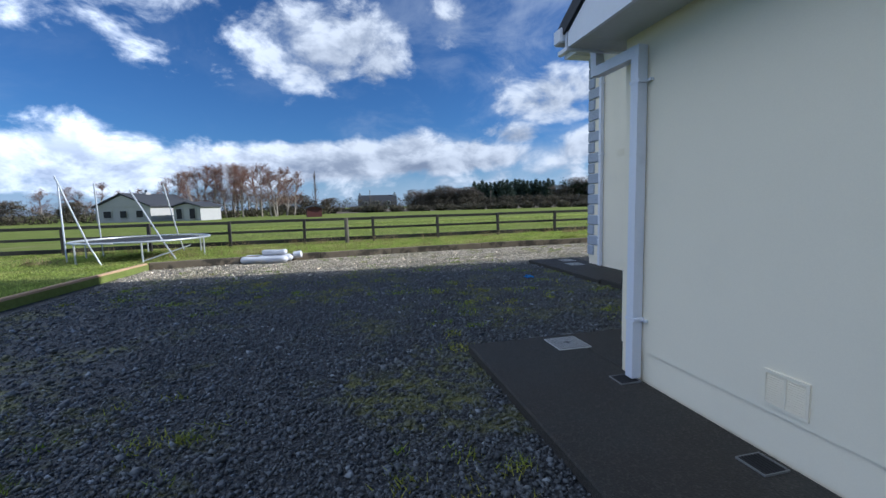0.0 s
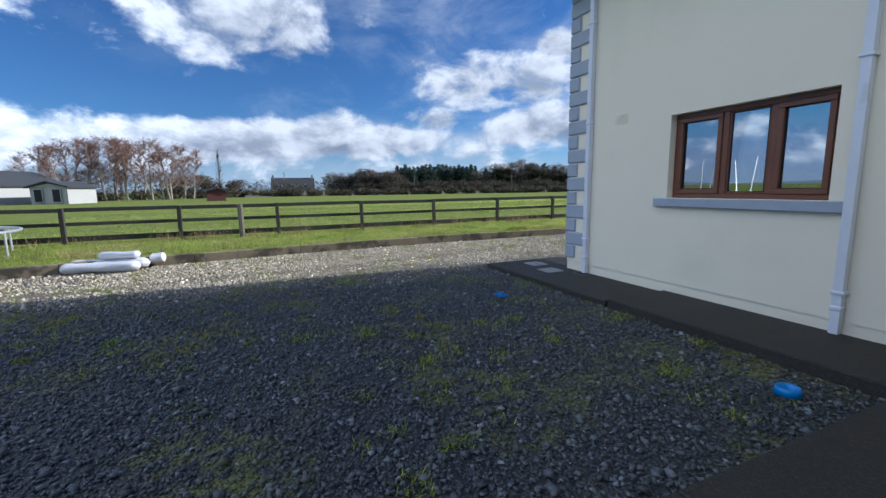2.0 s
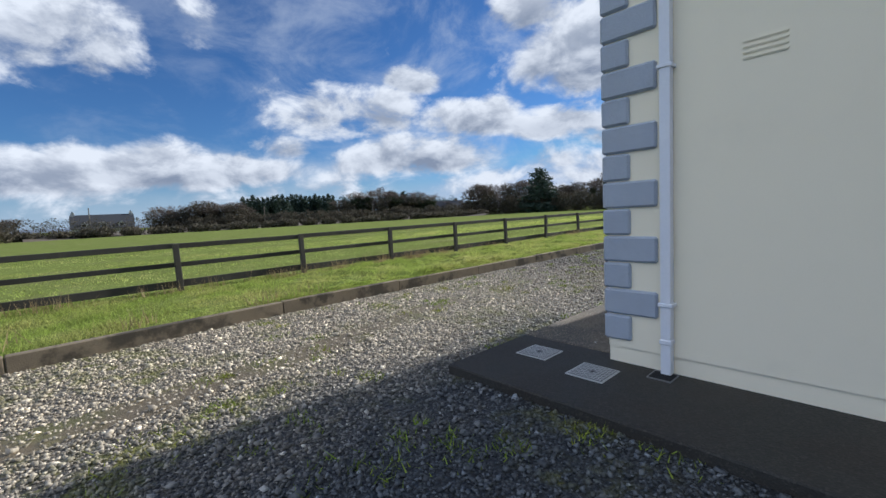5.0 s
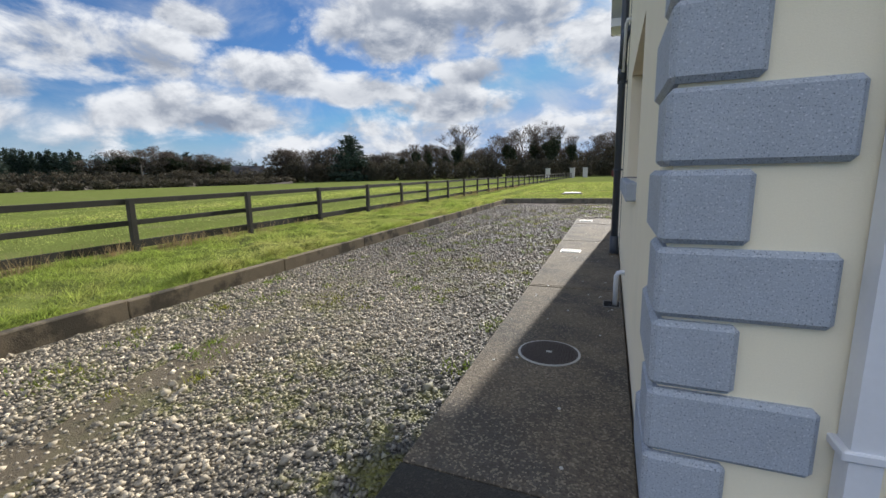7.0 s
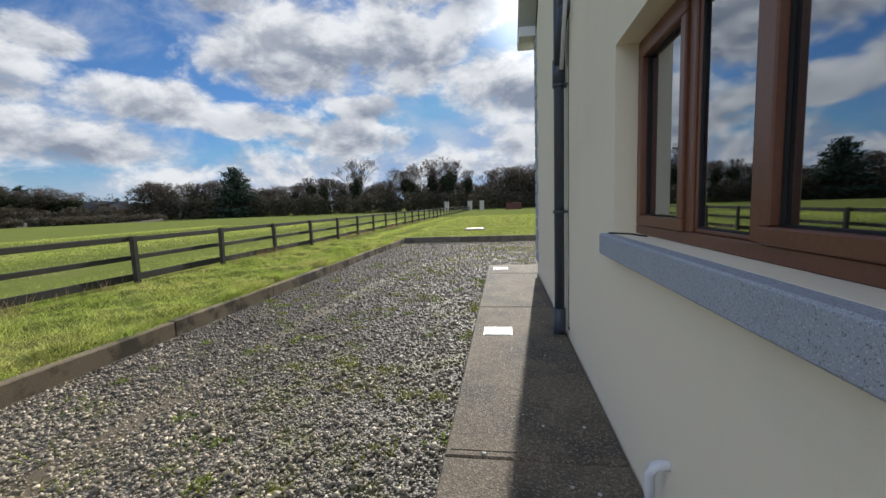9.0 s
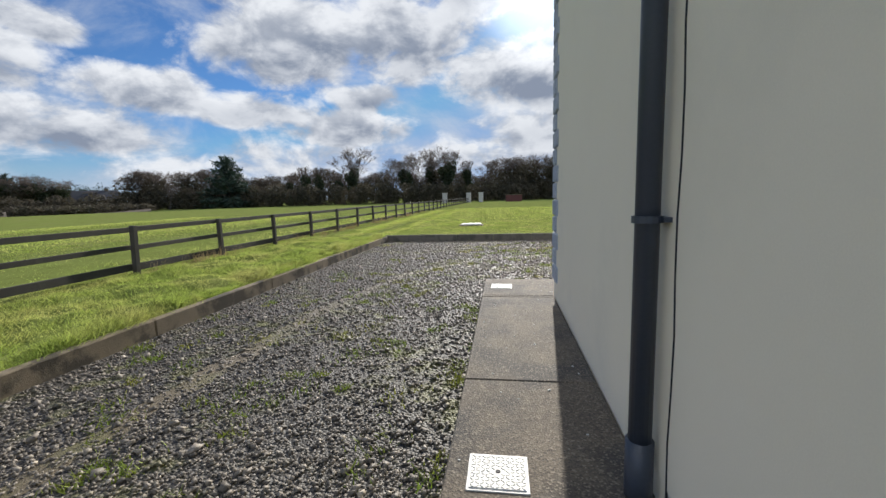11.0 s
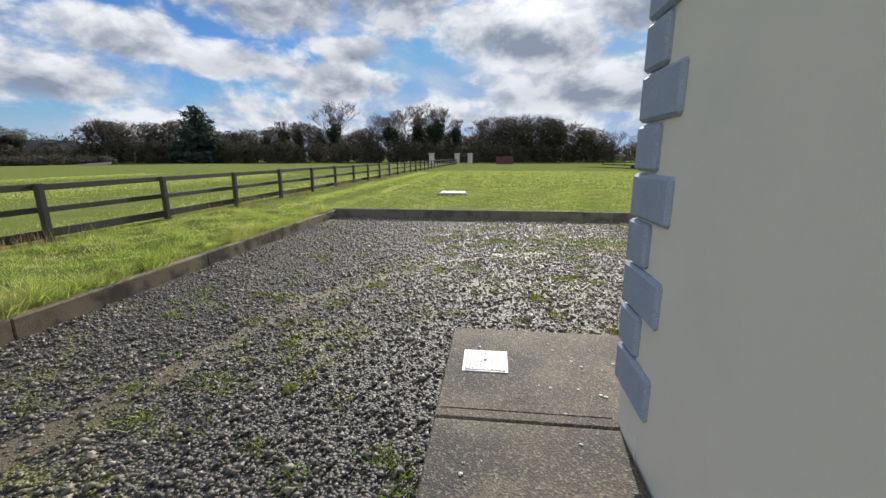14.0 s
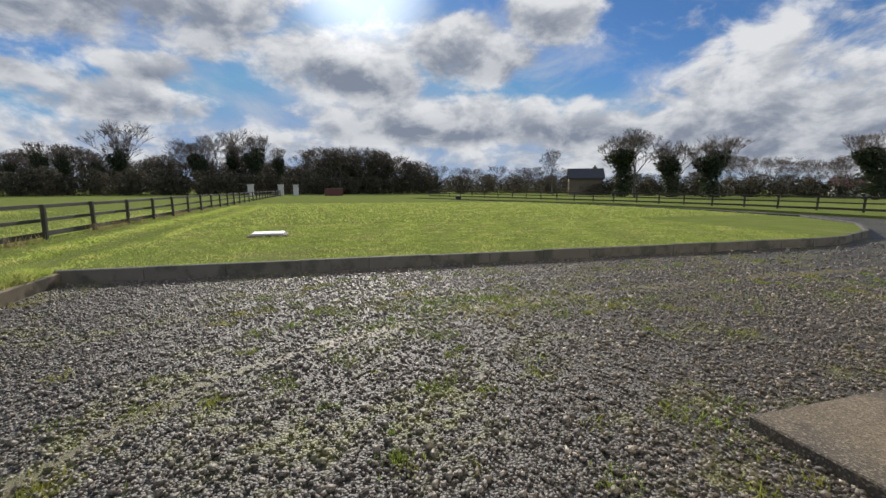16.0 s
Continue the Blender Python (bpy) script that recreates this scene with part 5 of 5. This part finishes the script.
def build_trees():
    rr = random.Random(4)
    P0 = (7.0, -5.2)
    P8 = (-0.5, 0.0)
    P16 = (-0.58, 10.1)
    # birches and trees by the bungalow
    for i in range(22):
        az = -110 + 13.5 * i / 21 + rr.uniform(-.4, .4)
        el = 4.6 + 1.5 * math.sin(math.pi * (i + 1) / 23) + rr.uniform(-.5, .3)
        d = 88 + rr.uniform(-6, 8)
        plant("birch", 1 + i % 4, *far(az, d, *P0), height_for(el, d), 1.15, rr.uniform(0, 6))
    for i in range(7):
        az = -121 + 9.5 * i / 6
        d = 105 + rr.uniform(-6, 8)
        plant("birch", 1 + i % 4, *far(az, d, *P0), height_for(3.0 + rr.uniform(-.3, .6), d), 1.5, rr.uniform(0, 6))
    plant("poplar", 1, *far(-93.8, 100, *P0), height_for(4.3, 100), 1.0)
    for az, el, w in ((-95.5, 2.2, 1.6), (-92.2, 1.6, 1.5), (-98, 2.0, 1.7), (-119, 1.6, 1.6), (-124, 1.8, 1.8)):
        plant("bush", 2, *far(az, 100, *P0), height_for(el, 100) * 1.2, w, az)
    # scrub and conifers beyond the field
    for i in range(9):
        az = -80.5 + 8 * i / 8
        d = 125
        plant("bush", 1 + i % 3, *far(az, d, *P0), height_for(1.5 + 0.8 * rr.random(), d) * 1.5, 1.4, az)
    for i in range(3):
        plant("bare", 1 + i, *far(-81 + 3.2 * i, 140, *P0), height_for(2.3, 140), 1.0, i)
    for i in range(20):
        az = -72.4 + 10.6 * i / 19
        d = 150 + rr.uniform(-3, 5)
        plant("conifer", 1 + i % 3, *far(az, d, 3.6, -4.2), height_for(3.15 + rr.uniform(-.25, .2), d), 1.0, rr.uniform(0, 6))
    for az, el, w in ((-60.3, 2.4, 1.5), (-57.8, 2.5, 1.3), (-55.6, 2.5, 1.4), (-54, 3.0, 1.5), (-52.6, 3.1, 1.5), (-51.2, 2.3, 1.4)):
        plant("conifer", 1 + int(-az) % 3, *far(az, 150, 3.6, -4.2), height_for(el, 150), w, az)
    for i in range(9):
        az = -60.5 + 11.5 * i / 8
        plant("ivy" if i % 3 else "bush", 1 + i % 3, *far(az, 146, 3.6, -4.2), height_for(2.9 + rr.uniform(-.4, .5), 146), 1.7, rr.uniform(0, 6))
    plant("bare", 2, *far(-56, 155, 3.6, -4.2), height_for(3.8, 155), 1.1, 1)
    for az in (-44.5, -42.5, -46.5):
        plant("bush", 2, *far(az, 150, 3.6, -4.2), height_for(1.6, 150) * 1.2, 1.6, az)
    # single conifer and the line of trees at the road
    plant("conifer", 2, *far(-34.1, 112, *P8), height_for(5.4, 112), 2.0, 1)
    for i in range(30):
        az = -43 + 46 * i / 29 + rr.uniform(-.5, .5)
        d = 122 + rr.uniform(-5, 5)
        plant("bush", 1 + i % 3, *far(az, d, *P8), height_for(2.6 + rr.uniform(-.6, .7), d) * 1.55, 1.1, rr.uniform(0, 6))
    for az, el, k, s, w in ((-25.2, 4.3, "ivy", 1, .75), (-23.6, 4.2, "ivy", 2, .7), (-19.4, 6.7, "bare", 3, 1.0), (-19.6, 5.2, "ivy", 3, .8), (-12.6, 5.0, "ivy", 1, 1.0), (-15, 5.2, "bare", 1, .9),
                            (-11.2, 5.9, "bare", 2, .9), (-9.3, 5.2, "ivy", 2, .8), (-8, 6.6, "bare", 4, .9), (-7.2, 6.0, "ivy", 3, .9), (-4.6, 4.7, "ivy", 1, .8), (-2.4, 4.4, "bare", 3, .8),
                            (-38.5, 2.6, "bush", 2, 1.2), (-30, 2.9, "bare", 2, .9), (-27.5, 3.2, "ivy", 1, .7), (-40, 2.2, "bare", 1, .9), (-21.3, 3.4, "ivy", 2, .9)):
        d = 112 + (hash((s, int(az))) % 7)
        plant(k, s, *far(az, d, *P8), height_for(el, d), w, az)
    # thicket by the gate
    for i in range(9):
        az = 0.5 + 13 * i / 8
        el = 4.9 - 0.24 * max(0, i - 3) * 1.5
        plant("bush", 1 + i % 3, *far(az, 108, *P16), height_for(el, 108) * 1.45, 1.1, i)
    for i in range(16):
        az = 13 + 20 * i / 15
        plant("bush" if i % 2 else "bare", 1 + i % 3, *far(az, 150, *P16), height_for(1.9 + .4 * rr.random(), 150) * 1.3, 1.2, i)
    plant("bare", 1, *far(30.5, 95, *P16), height_for(5.2, 95), .75, 1)
    for az, el, s, w in ((38.9, 6.6, 1, 1.15), (44.3, 5.2, 2, 1.15), (48.3, 5.8, 3, 1.2), (61.8, 5.5, 1, 1.2)):
        plant("ivy", s, *far(az, 80, *P16), height_for(el, 80), w * 1.15, az)
    for az, el, s, w in ((40.4, 7.3, 2, 1.0), (49.2, 6.1, 4, .9), (45, 5.6, 3, .9)):
        plant("bare", s, *far(az, 81, *P16), height_for(el, 81), w, az)
    for i in range(11):
        az = 50.5 + 16 * i / 10
        plant("bare", 1 + i % 4, *far(az, 105 + 4 * (i % 3), *P16), height_for(3.1 + .7 * rr.random(), 107), 1.15, i)
    for i in range(18):
        az = 30 + 42 * i / 17
        plant("bush", 1 + i % 3, *far(az, 112, *P16), height_for(1.2 + .6 * rr.random(), 112) * 1.5, 1.4, i)


build_trees()


def hedge(name, a, b, h, w, n, label, mat, seed):
    r = np.random.default_rng(seed)
    L2 = math.hypot(b[0] - a[0], b[1] - a[1])
    k = max(4, int(L2 / 2.0))
    lobes = []
    for i in range(k):
        f = (i + r.uniform(0, 1)) / k
        hh = h * r.uniform(.75, 1.1)
        lobes.append((a[0] + (b[0] - a[0]) * f, a[1] + (b[1] - a[1]) * f, hh * .5, 1.9, w, hh * .55))
    tagged(raw_mesh(name, *leaf_cloud(lobes, n, .14, seed), mat), label, "hedge", kind="stuff")


hedge("hedge", far(-42, 118, -.5, 0), far(4, 112, -.5, 0), 4.6, 2.2, 52000, "dense dark hedge along the far road", HEDGE, 1)
hedge("hedge", far(-80, 122, 7, -5), far(-44, 130, 3, -4), 3.4, 2.0, 26000, "low brown hedge across the far field", HEDGE, 2)
hedge("hedge", far(4, 104, -.5, 10), far(34, 130, -.5, 10), 4.4, 2.0, 26000, "dark hedge behind the front lawn", HEDGE, 3)
hedge("hedge", far(32, 100, -.5, 10), far(75, 90, -.5, 10), 3.2, 1.6, 24000, "dark clipped hedge beyond the drive", HEDGE, 4)
hedge("hedge", far(-126, 92, 7, -5), far(-92, 96, 7, -5), 1.6, 1.4, 9000, "low hedge by the bungalow", HEDGE, 5)

hedge("field_scrub", far(-93, 97, 4, -4), far(-42, 111, 4, -4), 1.5, 1.6, 30000, "rough brown scrub along the earth bank", HEDGE, 6)
hedge("wood", far(-61, 158, 3.6, -4), far(-46, 158, 3.6, -4), 8.5, 3.0, 26000, "dense dark wood beyond the field", CONIFER, 7)
hedge("hedge", far(-128, 180, 7, -5), far(-62, 180, 7, -5), 4.5, 2.5, 26000, "distant hedge across the fields", HEDGE, 8)


def earth_bank():
    bm = bmesh.new()
    rows = []
    for i in range(90):
        az = -92 + 50 * i / 89
        d = 96 + 14 * (i / 89)
        x, y = far(az, d, 4, -4)
        h = 0.75 + .45 * noise.noise((x * .08, y * .08, 2))
        nx, ny = math.sin(radians(az)), math.cos(radians(az))
        rows.append([bm.verts.new((x + nx * k, y + ny * k, z)) for k, z in ((-5, Z_LAWN - .1), (-1, h * .6), (1.5, h), (6, h * .8), (20, 0.5), (26, Z_LAWN - .1))])
    for a, b in zip(rows, rows[1:]):
        for k in range(5):
            bm.faces.new((a[k], a[k + 1], b[k + 1], b[k]))
    bmesh.ops.recalc_face_normals(bm, faces=bm.faces)
    tagged(mesh_object("earth_bank", bm, EARTH), "rough bank of brown earth across the field", "bank", kind="structure")


earth_bank()


def hills():
    bm = bmesh.new()
    lo, hi = [], []
    for i in range(181):
        a = radians(-180 + 2 * i)
        h = 14 + 16 * noise.noise((i * .09, 1, 0)) + 8 * noise.noise((i * .3, 4, 0))
        lo.append(bm.verts.new((2200 * math.sin(a), 2200 * math.cos(a), -2)))
        hi.append(bm.verts.new((2300 * math.sin(a), 2300 * math.cos(a), max(6, h))))
    for i in range(180):
        bm.faces.new((lo[i], lo[i + 1], hi[i + 1], hi[i]))
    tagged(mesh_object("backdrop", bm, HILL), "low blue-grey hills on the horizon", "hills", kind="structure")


hills()

# ---------------------------------------------------------------- far buildings


def house(name, x, y, turn, w, d, wall_h, roof_h, label, windows, roof_mat, wall_mat=None, chimneys=(), dormers=()):
    h = thing(name, label, "house")
    h.matrix_basis = Matrix.Translation((x, y, Z_LAWN)) @ Matrix.Rotation(radians(turn), 4, "Z")
    wall_mat = wall_mat or FARWALL
    bm = box(-w / 2, w / 2, -d / 2, d / 2, -.2, wall_h)
    part("wall", bm, wall_mat, h)
    for s in (-1, 1):
        part("gable", poly_prism([(-d / 2, wall_h), (d / 2, wall_h), (0, wall_h + roof_h)], "x", s * w / 2 - .1, s * w / 2 + .1), wall_mat, h)
    roof = [(-d / 2 - .4, wall_h - .12), (0, wall_h + roof_h + .12), (d / 2 + .4, wall_h - .12), (d / 2 + .4, wall_h + .06), (0, wall_h + roof_h + .32), (-d / 2 - .4, wall_h + .06)]
    part("roof", poly_prism(roof, "x", -w / 2 - .35, w / 2 + .35), roof_mat, h)
    for side, u, z0, ww, hh in windows:
        if side == "front":
            wn = part("window", box(u - ww / 2, u + ww / 2, -d / 2 - .04, -d / 2 + .02, z0, z0 + hh), FARWALL, h)
            part("pane", box(u - ww / 2 + .1, u + ww / 2 - .1, -d / 2 - .06, -d / 2 - .03, z0 + .1, z0 + hh - .1), DARK, wn)
        else:
            wn = part("window", box(w / 2 + .08, w / 2 + .14, u - ww / 2, u + ww / 2, z0, z0 + hh), FARWALL, h)
            part("pane", box(w / 2 + .12, w / 2 + .16, u - ww / 2 + .1, u + ww / 2 - .1, z0 + .1, z0 + hh - .1), DARK, wn)
    for u, hh in chimneys:
        ch = part("chimney", box(u - .45, u + .45, -.4, .4, wall_h + roof_h - .6, wall_h + roof_h + hh, .04), wall_mat, h)
        part("pot", tube([(u, 0, wall_h + roof_h + hh), (u, 0, wall_h + roof_h + hh + .4)], .16, 8), BLACKPIPE, ch)
    for u in dormers:
        dm = part("dormer", poly_prism([(u - .8, wall_h + .5), (u + .8, wall_h + .5), (u + .8, wall_h + 1.5), (u, wall_h + 2.1), (u - .8, wall_h + 1.5)], "y", -d / 2 + .2, -d / 2 + 2.4), FARWALL, h)
        part("pane", box(u - .5, u + .5, -d / 2 + .15, -d / 2 + .22, wall_h + .6, wall_h + 1.4), DARK, dm)
    return h


def build_far_houses():
    P0 = (7.0, -5.2)
    x, y = far(-112.2, 82, *P0)
    house("bungalow", x, y, -22, 10, 9.5, 2.35, 1.75, "pale rendered bungalow with a dark roof across the field", [("side", -2.6, .6, 1.5, 1.2), ("side", 0.2, .6, 1.3, 1.2), ("side", 3.0, .6, 1.3, 1.2)], SLATE, chimneys=((0.5, .5),))
    x, y = far(-107.6, 74, *P0)
    house("sunroom", x, y, -22, 4.5, 4.5, 2.1, 0.45, "low sunlit extension beside the bungalow", [("side", -1.2, .2, 1.1, 1.7), ("side", 1.0, .2, 1.1, 1.7)], SLATE)
    x, y = far(-85.7, 175, *P0)
    house("farmhouse", x, y, 85, 15, 8, 1.7, 4.0, "distant house with slate roof, dormers and two chimneys", [("front", -5, .8, 1.4, 1.3), ("front", 0, .3, 1.2, 2.1), ("front", 5, .8, 1.4, 1.3)], SLATE, chimneys=((-7.1, 1.0), (7.1, 1.0)), dormers=(-4.5, 0, 4.5))
    x, y = far(-95.3, 64, 3.6, -4.2)
    house("shed", x, y, 10, 1.8, 2.2, 1.35, .25, "small red-brown shed beyond the fence", [], SLATE, REDROOF)
    x, y = far(-47.5, 150, 3.6, -4.2)
    house("distant_house", x, y, 50, 14, 8, 2.6, 2.3, "distant grey house among the trees", [("front", -4, .8, 1.4, 1.2), ("front", 3, .8, 1.4, 1.2)], SLATE, EARTH, chimneys=((5, .8),))
    x, y = far(-38.2, 124, -.5, 0)
    house("distant_house", x, y, 55, 7, 4, 1.5, 1.2, "low pale building half hidden by the hedge", [], OLDTIMBER)
    x, y = far(34.4, 100, -.5, 10)
    house("distant_house", x, y, -30, 7, 7, 3.6, 1.9, "dark distant house behind the hedge", [], SLATE, EARTH, chimneys=((2, .6),))
    x, y = far(60, 96, -.5, 10)
    house("barn", x, y, -50, 5, 5, 1.8, 1.0, "small distant barn with a red roof", [], REDROOF)


build_far_houses()


def gate_and_poles():
    for az, d in ((-7.7, 92), (-4.6, 92), (-3.0, 92)):
        x, y = far(az, d, -.5, 0)
        p = thing("gate_pillar", "pale rendered gate pillar at the road", "gate pillar", "gate pillars", at=(x, y, Z_LAWN))
        part("shaft", box(-.45, .45, -.45, .45, -.1, 1.85, .03), FARWALL, p)
        part("cap", box(-.55, .55, -.55, .55, 1.85, 2.02, .05), FARWALL, p)
    x, y = far(1.2, 90, -.5, 0)
    w = thing("entrance_wall", "low red-brown wall by the entrance", "wall", at=(x, y, Z_LAWN))
    part("body", box(-1.6, 1.6, -.2, .2, -.1, 1.3, .03), REDROOF, w)
    part("coping", box(-1.7, 1.7, -.26, .26, 1.3, 1.4, .02), KERB, w)
    for az, d, el in ((-70.1, 120, 1.7), (-56.8, 120, 1.6), (-26.3, 115, 4.0), (36.2, 90, 4.1), (-87, 150, 2.2)):
        x, y = far(az, d, 3.6, -4.2) if az < -50 else far(az, d, -.5, 5)
        p = thing("utility_pole", "plain wooden utility pole by the far road", "pole", "utility poles", at=(x, y, Z_LAWN))
        hgt = height_for(el, d)
        part("shaft", tube([(0, 0, -.2), (0, 0, hgt)], 0.12, 8), OLDTIMBER, p)
        part("crossarm", box(-.7, .7, -.05, .05, hgt - .5, hgt - .38), OLDTIMBER, p)
    x, y = far(18, 52, -.58, 10)
    b = thing("post_box", "small dark box standing on the lawn", "box", at=(x, y, Z_LAWN))
    part("body", box(-.3, .3, -.25, .25, -.05, .42, .03), DARK, b)
    part("lid", box(-.34, .34, -.29, .29, .42, .47, .01), OLDTIMBER, b)


gate_and_poles()


def blue_twine():
    r = random.Random(8)
    ob = thing("twine", "tangled scrap of blue baler twine on the gravel", "twine", at=(0.96, -1.91, Z_YARD + 0.03))
    for i in range(5):
        p = [(r.uniform(-.09, .09), r.uniform(-.09, .09), r.uniform(0, .05)) for k in range(5)]
        part("strand", tube(p, 0.004, 5), BLUE, ob)
    st = thing("rod", "thin dark rod lying on the granite sill", "rod")
    part("shaft", tube([(-0.03, 3.86, 1.243), (0.06, 3.74, 1.245), (0.09, 3.55, 1.244)], 0.005, 5), DARK, st)


blue_twine()
